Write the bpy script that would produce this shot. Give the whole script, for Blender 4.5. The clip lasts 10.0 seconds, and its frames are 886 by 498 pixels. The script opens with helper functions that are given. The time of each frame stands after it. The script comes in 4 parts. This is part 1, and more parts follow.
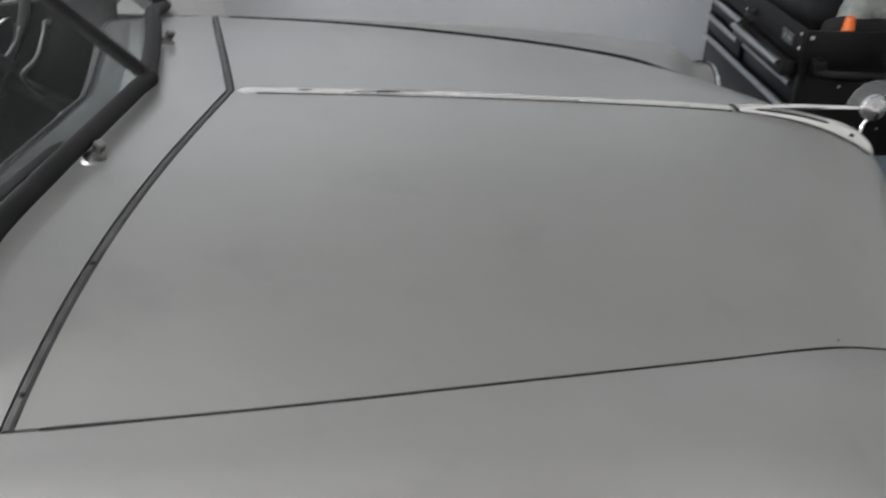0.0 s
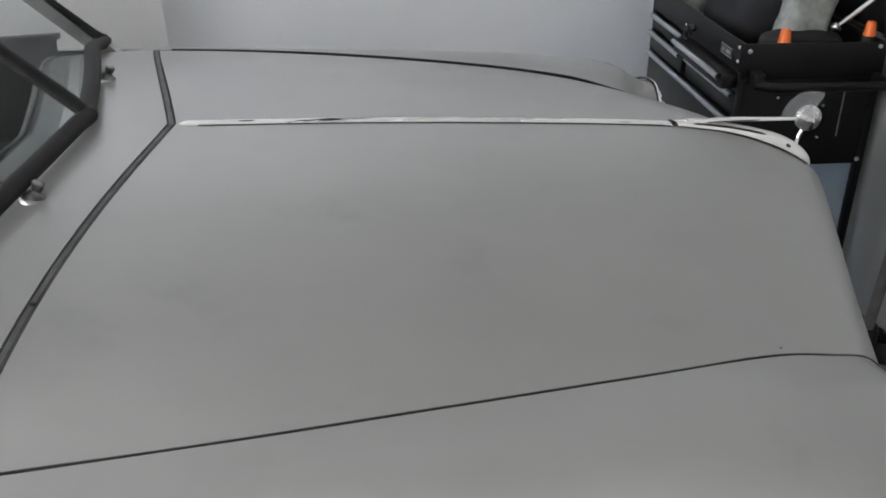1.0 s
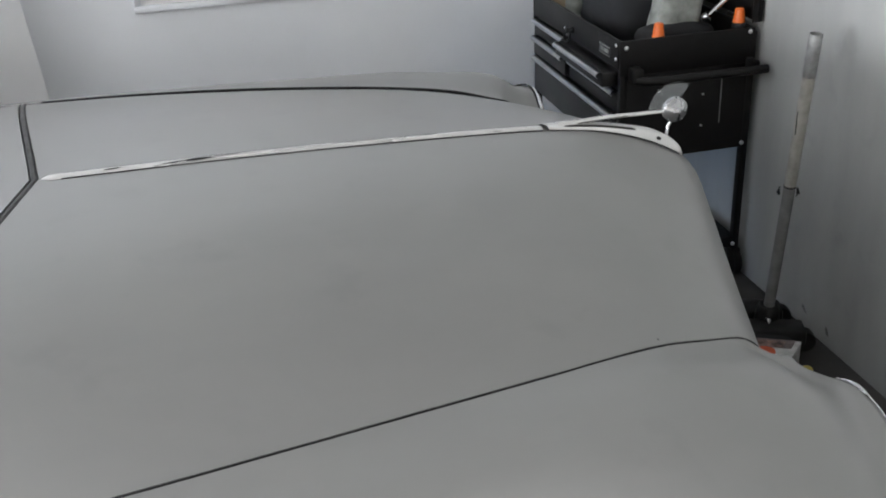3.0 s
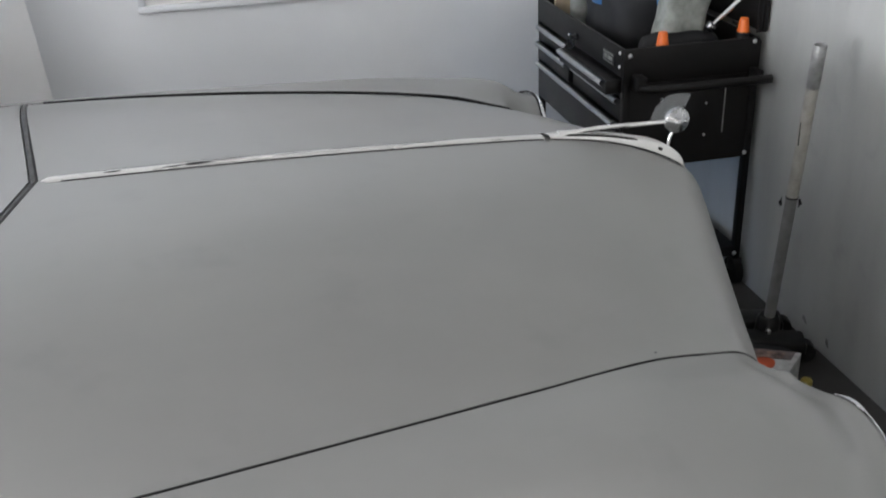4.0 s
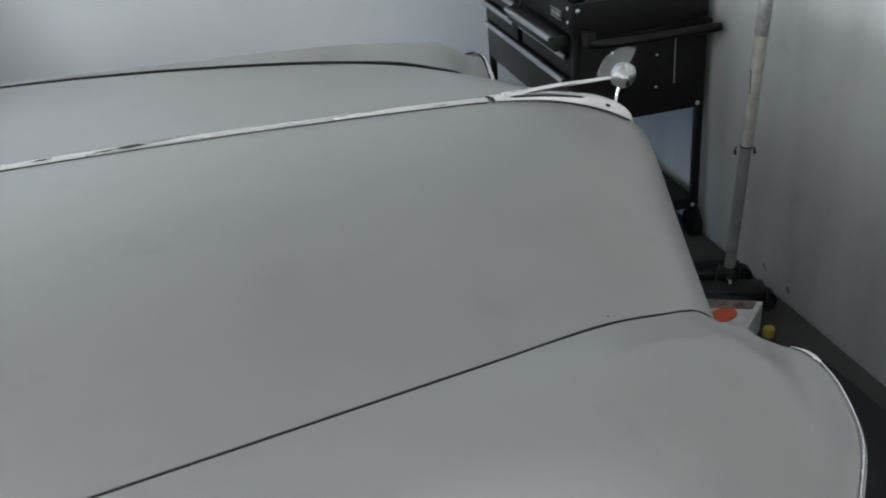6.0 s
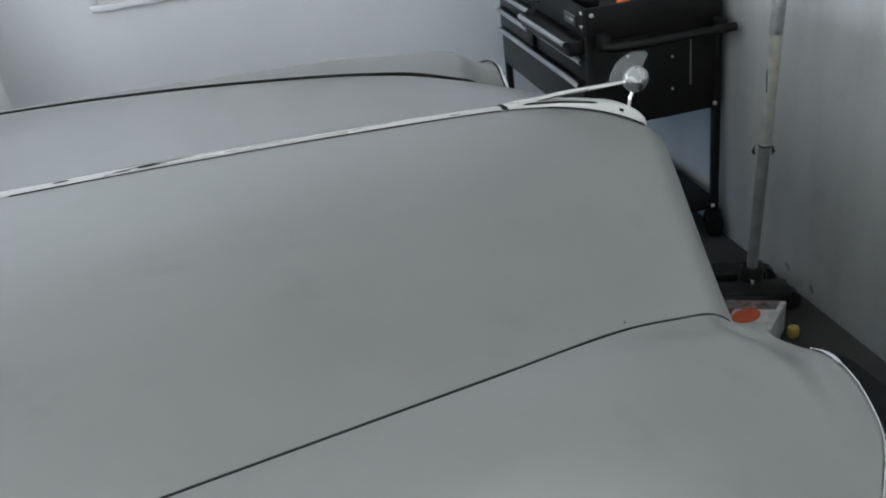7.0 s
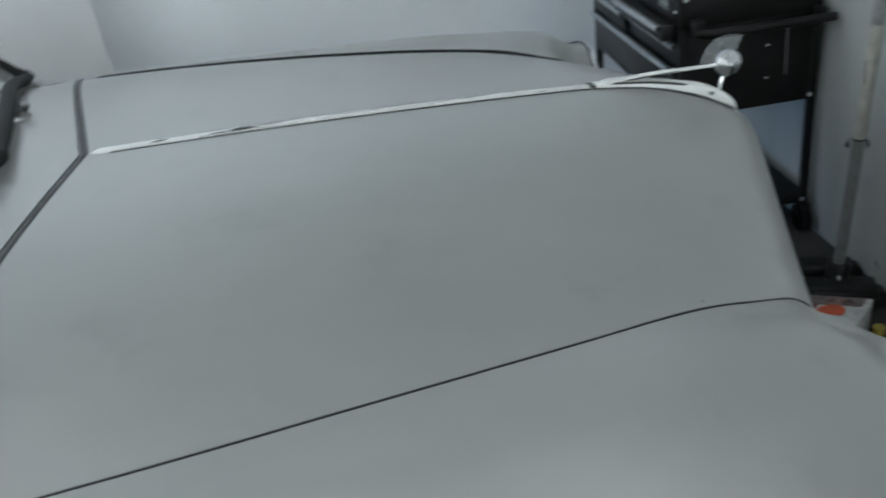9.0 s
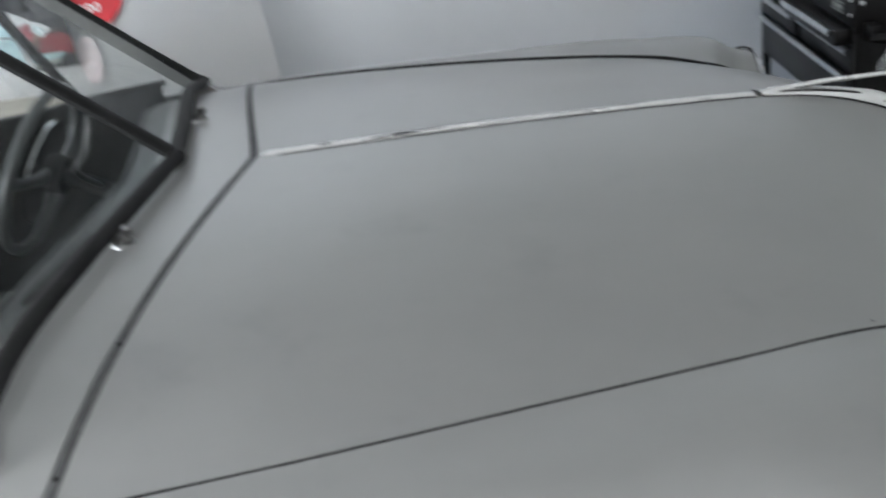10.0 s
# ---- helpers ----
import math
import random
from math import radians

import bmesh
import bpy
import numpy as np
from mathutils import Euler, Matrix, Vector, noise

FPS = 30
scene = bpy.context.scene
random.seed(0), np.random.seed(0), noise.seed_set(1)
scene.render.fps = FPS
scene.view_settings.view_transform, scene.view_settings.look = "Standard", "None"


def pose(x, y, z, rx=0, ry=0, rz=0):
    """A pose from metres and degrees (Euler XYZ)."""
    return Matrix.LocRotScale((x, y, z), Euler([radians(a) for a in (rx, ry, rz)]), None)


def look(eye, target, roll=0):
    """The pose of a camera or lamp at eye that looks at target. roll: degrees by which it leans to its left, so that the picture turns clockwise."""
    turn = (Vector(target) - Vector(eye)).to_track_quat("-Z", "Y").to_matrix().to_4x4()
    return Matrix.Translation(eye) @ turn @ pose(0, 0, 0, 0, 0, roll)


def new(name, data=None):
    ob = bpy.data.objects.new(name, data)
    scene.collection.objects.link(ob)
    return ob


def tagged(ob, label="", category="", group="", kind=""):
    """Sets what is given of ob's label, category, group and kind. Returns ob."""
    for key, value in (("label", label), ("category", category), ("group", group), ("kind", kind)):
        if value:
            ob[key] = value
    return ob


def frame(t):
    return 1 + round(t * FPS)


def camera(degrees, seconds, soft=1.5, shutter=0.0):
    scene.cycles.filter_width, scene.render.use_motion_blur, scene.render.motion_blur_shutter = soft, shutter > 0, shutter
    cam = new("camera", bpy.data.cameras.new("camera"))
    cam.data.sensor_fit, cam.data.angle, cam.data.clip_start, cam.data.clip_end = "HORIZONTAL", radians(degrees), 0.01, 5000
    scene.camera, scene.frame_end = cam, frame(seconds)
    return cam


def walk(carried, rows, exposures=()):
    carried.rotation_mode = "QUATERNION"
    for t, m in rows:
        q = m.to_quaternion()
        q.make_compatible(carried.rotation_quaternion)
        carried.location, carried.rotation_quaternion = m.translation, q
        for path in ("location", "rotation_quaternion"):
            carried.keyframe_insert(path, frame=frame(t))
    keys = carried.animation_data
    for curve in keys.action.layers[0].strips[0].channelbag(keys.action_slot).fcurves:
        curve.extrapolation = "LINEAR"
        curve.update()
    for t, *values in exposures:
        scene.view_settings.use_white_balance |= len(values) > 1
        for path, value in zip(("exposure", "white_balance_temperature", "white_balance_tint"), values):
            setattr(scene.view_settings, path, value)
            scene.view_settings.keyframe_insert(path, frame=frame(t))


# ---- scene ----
cam = camera(48.4, 10.0, soft=1.8, shutter=0.9)
PATH = [
    (0, (0.255, -1.781, 1.723), (0.403, -0.025, 0.777), 2.30),
    (0.5, (0.273, -1.786, 1.735), (0.472, -0.015, 0.826), 1.90),
    (1, (0.277, -1.786, 1.729), (0.506, -0.017, 0.825), 1.07),
    (1.5, (0.279, -1.786, 1.734), (0.519, -0.019, 0.829), 0.68),
    (2, (0.316, -1.795, 1.735), (0.616, -0.042, 0.822), -0.20),
    (2.5, (0.353, -1.803, 1.735), (0.710, -0.043, 0.854), -2.83),
    (2.7, (0.357, -1.795, 1.728), (0.729, -0.037, 0.848), -3.37),
    (3.8, (0.383, -1.785, 1.737), (0.756, -0.017, 0.881), -2.14),
    (4, (0.373, -1.782, 1.737), (0.741, -0.019, 0.867), -2.35),
    (4.5, (0.382, -1.775, 1.733), (0.760, -0.027, 0.838), -3.32),
    (5, (0.391, -1.759, 1.724), (0.768, -0.046, 0.764), -3.08),
    (5.5, (0.399, -1.761, 1.723), (0.768, -0.045, 0.765), -3.66),
    (5.7, (0.406, -1.756, 1.727), (0.803, -0.041, 0.777), -3.85),
    (6.8, (0.438, -1.738, 1.728), (0.832, -0.010, 0.800), -6.90),
    (7, (0.432, -1.754, 1.734), (0.805, -0.020, 0.811), -7.08),
    (7.5, (0.417, -1.770, 1.737), (0.795, -0.029, 0.829), -5.02),
    (8, (0.418, -1.756, 1.731), (0.766, -0.023, 0.796), -4.85),
    (8.5, (0.425, -1.776, 1.717), (0.747, -0.030, 0.813), -6.28),
    (9, (0.422, -1.785, 1.722), (0.632, -0.032, 0.794), -6.68),
    (9.5, (0.410, -1.772, 1.716), (0.494, -0.014, 0.781), -6.51),
    (10, (0.417, -1.792, 1.731), (0.326, -0.004, 0.846), -9.43),
]
walk(cam, [(t, look(eye, target, roll)) for t, eye, target, roll in PATH], exposures=[(0, 0.22, 6600, 11.4), (2.5, 0.22, 6520, 10.4), (4.5, 0.22, 6540, 11.4), (5.0, 0.22, 6490, 10.4), (5.7, 0.22, 6350, 7.4), (7.0, 0.22, 6180, 5.9), (7.5, 0.22, 6130, 5.2), (8.0, 0.22, 5990, 1.7), (9.3, 0.22, 5990, 1.9), (10.0, 0.22, 6270, 8.4)])

# ---- sky, sun and added lamps in unseen gaps behind the car ----
world = bpy.data.worlds.new("sky")
scene.world = world
world.use_nodes = True
wn = world.node_tree
sky = wn.nodes.new("ShaderNodeTexSky")
sky.sky_type, sky.sun_disc = "NISHITA", False
sky.sun_elevation, sky.sun_rotation = radians(42), radians(120)
wn.links.new(sky.outputs[0], wn.nodes["Background"].inputs[0])
wn.nodes["Background"].inputs[1].default_value = 0.06

sun = new("sun", bpy.data.lights.new("sun", "SUN"))
sun.data.energy, sun.data.angle, sun.data.color = 2.5, radians(0.5), (1, 0.95, 0.88)
sun.matrix_world = look((6, -10, 10), (0, 0, 0))

REAR_X, NEAR_Y = -5.2, -4.6
# unseen gaps added in the rear wall to steer light: y0, y1, sill, head
UNSEEN_REAR_GAP, ADDED_HIGH_GAP, ADDED_LOW_SLIT = (-3.8, -1.0, 0.8, 2.05), (-0.9, 0.9, 1.5, 2.0), (0.80, 0.93, 0.0, 0.5)


def gap_light(name, at, to, wide, high, energy, colour):
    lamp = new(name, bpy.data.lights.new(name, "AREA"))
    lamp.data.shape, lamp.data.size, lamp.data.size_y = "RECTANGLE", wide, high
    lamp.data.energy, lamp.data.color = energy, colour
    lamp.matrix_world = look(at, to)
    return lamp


# lamps added in the gaps: room light, blue patch under the cart, board
for name, (y0, y1, z0, z1), energy, colour in (("unseen_rear_light", UNSEEN_REAR_GAP, 800, (0.93, 0.965, 1.0)), ("added_low_blue_light", ADDED_LOW_SLIT, 55, (0.34, 0.60, 1.0)), ("added_high_light", ADDED_HIGH_GAP, 68, (0.98, 0.98, 0.98))):
    gap_light(name, (REAR_X + 0.05, (y0 + y1) / 2, (z0 + z1) / 2), (0, (y0 + y1) / 2, (z0 + z1) / 2), y1 - y0 - 0.04, z1 - z0 - 0.04, energy, colour)

# ---- materials ----


def material(name, colour, rough=0.5, metal=0.0, vary=0.08, grain=300.0, blotch=4.0, bump=0.02, tint=None, spec=0.5, rough_vary=0.1, coat=0.0, stretch=None, smudge=0.0):
    """A surface with fine grain and large blotches in colour and gloss."""
    mat = bpy.data.materials.new(name)
    mat.use_nodes = True
    nt = mat.node_tree
    sh = nt.nodes["Principled BSDF"]
    co = nt.nodes.new("ShaderNodeTexCoord")
    big, small = nt.nodes.new("ShaderNodeTexNoise"), nt.nodes.new("ShaderNodeTexNoise")
    for node, scale, detail in ((big, blotch, 6.0), (small, grain, 3.0)):
        node.inputs["Scale"].default_value, node.inputs["Detail"].default_value = scale, detail
        nt.links.new(co.outputs["Object"], node.inputs["Vector"])
    if stretch:
        mapping = nt.nodes.new("ShaderNodeMapping")
        mapping.inputs["Scale"].default_value = stretch
        nt.links.new(co.outputs["Object"], mapping.inputs["Vector"])
        nt.links.new(mapping.outputs[0], big.inputs["Vector"])
    mix = nt.nodes.new("ShaderNodeMix")
    mix.data_type = "RGBA"
    other = tint or tuple(c * (1 - 2.2 * vary) for c in colour)
    mix.inputs["A"].default_value, mix.inputs["B"].default_value = (*other, 1), (*(min(1, c * (1 + vary)) for c in colour), 1)
    ramp = nt.nodes.new("ShaderNodeMapRange")
    ramp.inputs["From Min"].default_value, ramp.inputs["From Max"].default_value = 0.3, 0.7
    nt.links.new(big.outputs["Fac"], ramp.inputs["Value"])
    nt.links.new(ramp.outputs[0], mix.inputs["Factor"])
    fine = nt.nodes.new("ShaderNodeMix")
    fine.data_type, fine.blend_type = "RGBA", "MULTIPLY"
    fine.inputs["Factor"].default_value = vary
    nt.links.new(mix.outputs["Result"], fine.inputs["A"])
    nt.links.new(small.outputs["Color"], fine.inputs["B"])
    last = fine
    if smudge:
        spots, soft, dirt = nt.nodes.new("ShaderNodeTexNoise"), nt.nodes.new("ShaderNodeMapRange"), nt.nodes.new("ShaderNodeMix")
        spots.inputs["Scale"].default_value, spots.inputs["Detail"].default_value = 9.0, 3.0
        nt.links.new(co.outputs["Object"], spots.inputs["Vector"])
        soft.inputs["From Min"].default_value, soft.inputs["From Max"].default_value = 0.6, 0.76
        soft.inputs["To Max"].default_value = smudge
        nt.links.new(spots.outputs["Fac"], soft.inputs["Value"])
        dirt.data_type, dirt.blend_type = "RGBA", "MULTIPLY"
        dirt.inputs["B"].default_value = (0.45, 0.47, 0.5, 1)
        nt.links.new(soft.outputs[0], dirt.inputs["Factor"])
        nt.links.new(fine.outputs["Result"], dirt.inputs["A"])
        last = dirt
    nt.links.new(last.outputs["Result"], sh.inputs["Base Color"])
    rr = nt.nodes.new("ShaderNodeMapRange")
    rr.inputs["To Min"].default_value, rr.inputs["To Max"].default_value = max(0.02, rough - rough_vary), min(1, rough + rough_vary)
    nt.links.new(big.outputs["Fac"], rr.inputs["Value"])
    nt.links.new(rr.outputs[0], sh.inputs["Roughness"])
    sh.inputs["Metallic"].default_value = metal
    sh.inputs["Specular IOR Level"].default_value = spec
    sh.inputs["Coat Weight"].default_value, sh.inputs["Coat Roughness"].default_value = coat, 0.24
    if bump:
        bn = nt.nodes.new("ShaderNodeBump")
        bn.inputs["Strength"].default_value, bn.inputs["Distance"].default_value = bump, 0.002
        nt.links.new(small.outputs["Fac"], bn.inputs["Height"])
        nt.links.new(bn.outputs[0], sh.inputs["Normal"])
    return mat


def glass(name, tint=(0.92, 0.95, 0.94), haze=0.05, streaks=0.0):
    mat = bpy.data.materials.new(name)
    mat.use_nodes = True
    nt = mat.node_tree
    nt.nodes.remove(nt.nodes["Principled BSDF"])
    clear, gloss, dust, mix, mix2, edge = (nt.nodes.new("ShaderNode" + n) for n in ("BsdfTransparent", "BsdfGlossy", "BsdfDiffuse", "MixShader", "MixShader", "LayerWeight"))
    steep, sheen = nt.nodes.new("ShaderNodeMath"), nt.nodes.new("ShaderNodeMath")
    clear.inputs["Color"].default_value, gloss.inputs["Roughness"].default_value = (*tint, 1), 0.02
    dust.inputs["Color"].default_value = (0.7, 0.72, 0.72, 1)
    edge.inputs["Blend"].default_value = 0.5
    steep.operation, steep.inputs[1].default_value = "POWER", 5.0
    sheen.operation, sheen.inputs[1].default_value, sheen.inputs[2].default_value = "MULTIPLY_ADD", 0.22, 0.02
    nt.links.new(edge.outputs["Facing"], steep.inputs[0])
    nt.links.new(steep.outputs[0], sheen.inputs[0])
    mix2.inputs[0].default_value = haze
    if streaks:
        # wiped dust, in bands that run across the pane
        co, turned, dirt, level = (nt.nodes.new("ShaderNode" + n) for n in ("TexCoord", "Mapping", "TexNoise", "MapRange"))
        turned.inputs["Rotation"].default_value, turned.inputs["Scale"].default_value = (0, 0, radians(-14)), (22, 1.4, 1.0)
        dirt.inputs["Scale"].default_value, dirt.inputs["Detail"].default_value = 2.4, 6.0
        level.inputs["From Min"].default_value, level.inputs["From Max"].default_value = 0.46, 0.72
        level.inputs["To Min"].default_value, level.inputs["To Max"].default_value = haze, haze + streaks
        nt.links.new(co.outputs["Object"], turned.inputs["Vector"])
        nt.links.new(turned.outputs[0], dirt.inputs["Vector"])
        nt.links.new(dirt.outputs["Fac"], level.inputs["Value"])
        nt.links.new(level.outputs[0], mix2.inputs[0])
    nt.links.new(clear.outputs[0], mix2.inputs[1])
    nt.links.new(dust.outputs[0], mix2.inputs[2])
    nt.links.new(sheen.outputs[0], mix.inputs[0])
    nt.links.new(mix2.outputs[0], mix.inputs[1])
    nt.links.new(gloss.outputs[0], mix.inputs[2])
    nt.links.new(mix.outputs[0], nt.nodes["Material Output"].inputs["Surface"])
    return mat


PRIMER = material("satin_grey_primer", (0.198, 0.194, 0.188), 0.36, vary=0.032, grain=900, blotch=3.6, bump=0.012, spec=0.55, rough_vary=0.06, coat=0.32, stretch=(0.8, 1.5, 1.0), smudge=0.14)
RUBBER = material("weathered_grey_rubber", (0.085, 0.084, 0.084), 0.7, vary=0.25, grain=220, blotch=30, bump=0.2)
BLACK_RUBBER = material("black_rubber", (0.015, 0.014, 0.014), 0.75, vary=0.3, grain=240, blotch=18, bump=0.15, spec=0.25)
CHROME = material("chrome", (0.86, 0.86, 0.87), 0.10, metal=1.0, vary=0.03, grain=500, blotch=12, bump=0.01, rough_vary=0.05)
OLD_CHROME = material("dull_chrome", (0.62, 0.62, 0.63), 0.26, metal=1.0, vary=0.12, grain=400, blotch=35, bump=0.03)
PITTED = material("pitted_pot_metal", (0.22, 0.215, 0.21), 0.45, metal=0.8, vary=0.3, grain=260, blotch=60, bump=0.15)
STRIP = material("dulled_old_brightwork", (0.63, 0.61, 0.59), 0.28, metal=0.6, vary=0.05, grain=420, blotch=9, bump=0.0, rough_vary=0.06, stretch=(0.5, 3, 3))
BRIGHT = material("polished_old_brightwork", (0.68, 0.665, 0.65), 0.24, metal=0.6, vary=0.02, grain=420, blotch=9, bump=0.0, rough_vary=0.06, stretch=(0.5, 3, 3))
SPUN = material("spun_bright_metal", (0.42, 0.42, 0.425), 0.27, metal=1.0, vary=0.04, grain=500, blotch=60, bump=0.02, rough_vary=0.04)
PULL = material("satin_silver_pull", (0.72, 0.73, 0.74), 0.38, metal=0.35, vary=0.06, grain=500, blotch=20, bump=0.02)
LUCITE = glass("clear_plastic", (0.95, 0.96, 0.97), 0.07)
GLASS = glass("windscreen_glass", (0.88, 0.9, 0.895), 0.003, 0.035)
CART = material("black_powder_coat", (0.0095, 0.0085, 0.0085), 0.5, vary=0.15, grain=700, blotch=6, bump=0.05, spec=0.28)
CART_FACE = material("black_drawer_paint", (0.011, 0.010, 0.010), 0.36, vary=0.15, grain=700, blotch=5, bump=0.04, spec=0.35)
ALU = material("brushed_aluminium", (0.78, 0.79, 0.8), 0.42, metal=1.0, vary=0.08, grain=500, blotch=20, bump=0.03)
WALL = material("white_painted_wall", (0.84, 0.85, 0.87), 0.6, vary=0.03, grain=120, blotch=1.6, bump=0.06, spec=0.3)
# this grey base stands for shade on a white wall; smudges are its own
SHADED_WALL = material("scuffed_shade_toned_wall", (0.40, 0.405, 0.395), 0.65, vary=0.06, grain=110, blotch=3.2, bump=0.08, spec=0.3, stretch=(1, 2.2, 0.45), smudge=0.18)
# unseen wall, made dark so that it bounces little light
NEAR_WALL = material("dark_unseen_wall", (0.17, 0.15, 0.13), 0.7, vary=0.15, grain=120, blotch=3, bump=0.1, stretch=(6, 1, 0.6))
SCUFF = material("dark_rub_mark", (0.24, 0.24, 0.24), 0.7, vary=0.3, grain=200, blotch=40, bump=0)
CEILING = material("white_ceiling_boards", (0.76, 0.75, 0.73), 0.8, vary=0.04, grain=90, blotch=2, bump=0.1)
CONCRETE = material("stained_concrete", (0.06, 0.056, 0.054), 0.8, vary=0.3, grain=140, blotch=2.4, bump=0.25)
BOARD = material("white_board", (0.93, 0.92, 0.91), 0.55, vary=0.02, grain=200, blotch=2, bump=0.02)
INTERIOR = material("dark_interior_cloth", (0.010, 0.0095, 0.009), 0.9, vary=0.25, grain=350, blotch=9, bump=0.2)
DASH = material("dark_dash_paint", (0.022, 0.022, 0.022), 0.55, vary=0.38, grain=400, blotch=5, bump=0.05, stretch=(5, 1.2, 3))
DASH_TOP = material("pale_dash_top", (0.075, 0.076, 0.075), 0.4, vary=0.4, grain=300, blotch=9, bump=0.1, stretch=(6, 1.0, 3))
WHEEL_RIM = material("grey_bakelite", (0.11, 0.112, 0.11), 0.35, vary=0.1, grain=500, blotch=14, bump=0.03)
ORANGE = material("orange_plastic", (0.85, 0.17, 0.025), 0.4, vary=0.05, grain=400, blotch=20, bump=0.01)
BAG = material("black_nylon", (0.012, 0.012, 0.014), 0.75, vary=0.3, grain=600, blotch=16, bump=0.4)
BLUE = material("blue_plastic", (0.03, 0.13, 0.32), 0.4, vary=0.1, grain=400, blotch=16, bump=0.02)
RAG = material("grey_shop_towel", (0.3, 0.31, 0.285), 0.9, vary=0.2, grain=260, blotch=22, bump=0.6)
CARDBOARD = material("tan_cardboard", (0.46, 0.36, 0.25), 0.8, vary=0.12, grain=300, blotch=8, bump=0.1)
CREAM = material("cream_painted_tube", (0.43, 0.41, 0.365), 0.45, vary=0.12, grain=300, blotch=26, bump=0.06)
GREASE = material("greasy_black_steel", (0.02, 0.02, 0.02), 0.4, metal=0.3, vary=0.3, grain=240, blotch=24, bump=0.2)
DULL = material("dull_bare_steel", (0.33, 0.33, 0.325), 0.45, metal=0.35, vary=0.15, grain=300, blotch=40, bump=0.05)
GREY_TUBE = material("worn_grey_tube", (0.23, 0.23, 0.225), 0.6, vary=0.12, grain=260, blotch=22, bump=0.08)
WHITE_PRINT = material("white_print", (0.8, 0.8, 0.79), 0.5, vary=0.03, grain=300, blotch=20, bump=0)
ORANGE_PRINT = material("orange_print", (0.55, 0.09, 0.035), 0.5, vary=0.15, grain=300, blotch=24, bump=0)
RED_PRINT = material("red_print", (0.62, 0.03, 0.04), 0.5, vary=0.08, grain=300, blotch=14, bump=0)
DARK_PRINT = material("dark_print", (0.018, 0.017, 0.02), 0.5, vary=0.3, grain=200, blotch=18, bump=0)
PINK_PRINT = material("faded_red_print", (0.35, 0.08, 0.09), 0.5, vary=0.3, grain=200, blotch=12, bump=0)
CARTON_WHITE = material("greyed_white_card", (0.55, 0.55, 0.54), 0.6, vary=0.15, grain=200, blotch=30, bump=0)
FADED_PRINT = material("faded_brown_print", (0.30, 0.2, 0.17), 0.5, vary=0.4, grain=120, blotch=45, bump=0)
MAUVE_PRINT = material("dull_mauve_print", (0.2, 0.16, 0.16), 0.5, vary=0.3, grain=200, blotch=30, bump=0)
DARK_RED = material("dark_red_print", (0.22, 0.025, 0.03), 0.45, vary=0.2, grain=200, blotch=18, bump=0)
PALE_PINK = material("pale_pink_patch", (0.88, 0.76, 0.76), 0.6, vary=0.12, grain=120, blotch=14, bump=0)
TEAL_PRINT = material("pale_teal_print", (0.4, 0.55, 0.56), 0.5, vary=0.15, grain=200, blotch=16, bump=0)
YELLOW = material("yellow_plastic", (0.45, 0.35, 0.06), 0.45, vary=0.1, grain=300, blotch=20, bump=0.02)
LENS = glass("headlamp_lens", (0.9, 0.92, 0.92), 0.25)
TAN_PAINT = material("beige_cabinet_paint", (0.5, 0.46, 0.38), 0.5, vary=0.06, grain=300, blotch=5, bump=0.03)

# ---- mesh tools ----
BASE = {}


def thing(name, at, label, category, group="", kind=""):
    """An Empty at a thing's base; its parts are built in world coordinates."""
    ob = new(name)
    ob.location, ob.empty_display_size = at, 0.05
    BASE[ob.name] = Vector(at)
    return tagged(ob, label, category, group, kind)


def finish(bm, mat, smooth=True, sharp=38):
    bmesh.ops.recalc_face_normals(bm, faces=bm.faces)
    for f in bm.faces:
        f.smooth = smooth
    for e in bm.edges:
        if len(e.link_faces) == 2 and e.calc_face_angle(0) > radians(sharp):
            e.smooth = False


def part(name, bm, mat, parent, label="", smooth=True, sharp=38):
    """Links a bmesh in world coordinates as one mesh under a thing or a part."""
    at = BASE[parent.name]
    finish(bm, mat, smooth, sharp)
    me = bpy.data.meshes.new(name)
    bmesh.ops.translate(bm, vec=-at, verts=bm.verts)
    bm.to_mesh(me)
    bm.free()
    me.materials.append(mat)
    ob = new(name, me)
    ob.parent = parent
    BASE[ob.name] = at
    return tagged(ob, label)


def solo(name, bm, mat, label, category="", kind="", at=(0, 0, 0), smooth=True):
    """Links a bmesh as a top-level mesh of its own."""
    finish(bm, mat, smooth)
    me = bpy.data.meshes.new(name)
    bmesh.ops.translate(bm, vec=-Vector(at), verts=bm.verts)
    bm.to_mesh(me)
    bm.free()
    me.materials.append(mat)
    ob = new(name, me)
    ob.location = at
    BASE[ob.name] = Vector(at)
    return tagged(ob, label, category, "", kind)


def grid(rows, closed=False, bm=None):
    """A sheet from rows of points."""
    bm = bm or bmesh.new()
    vs = [[bm.verts.new(p) for p in row] for row in rows]
    for a, b in zip(vs, vs[1:]):
        n = len(a)
        for i in range(n if closed else n - 1):
            quad = (a[i], a[(i + 1) % n], b[(i + 1) % n], b[i])
            if len(set(quad)) == 4:
                bm.faces.new(quad)
    return bm, vs


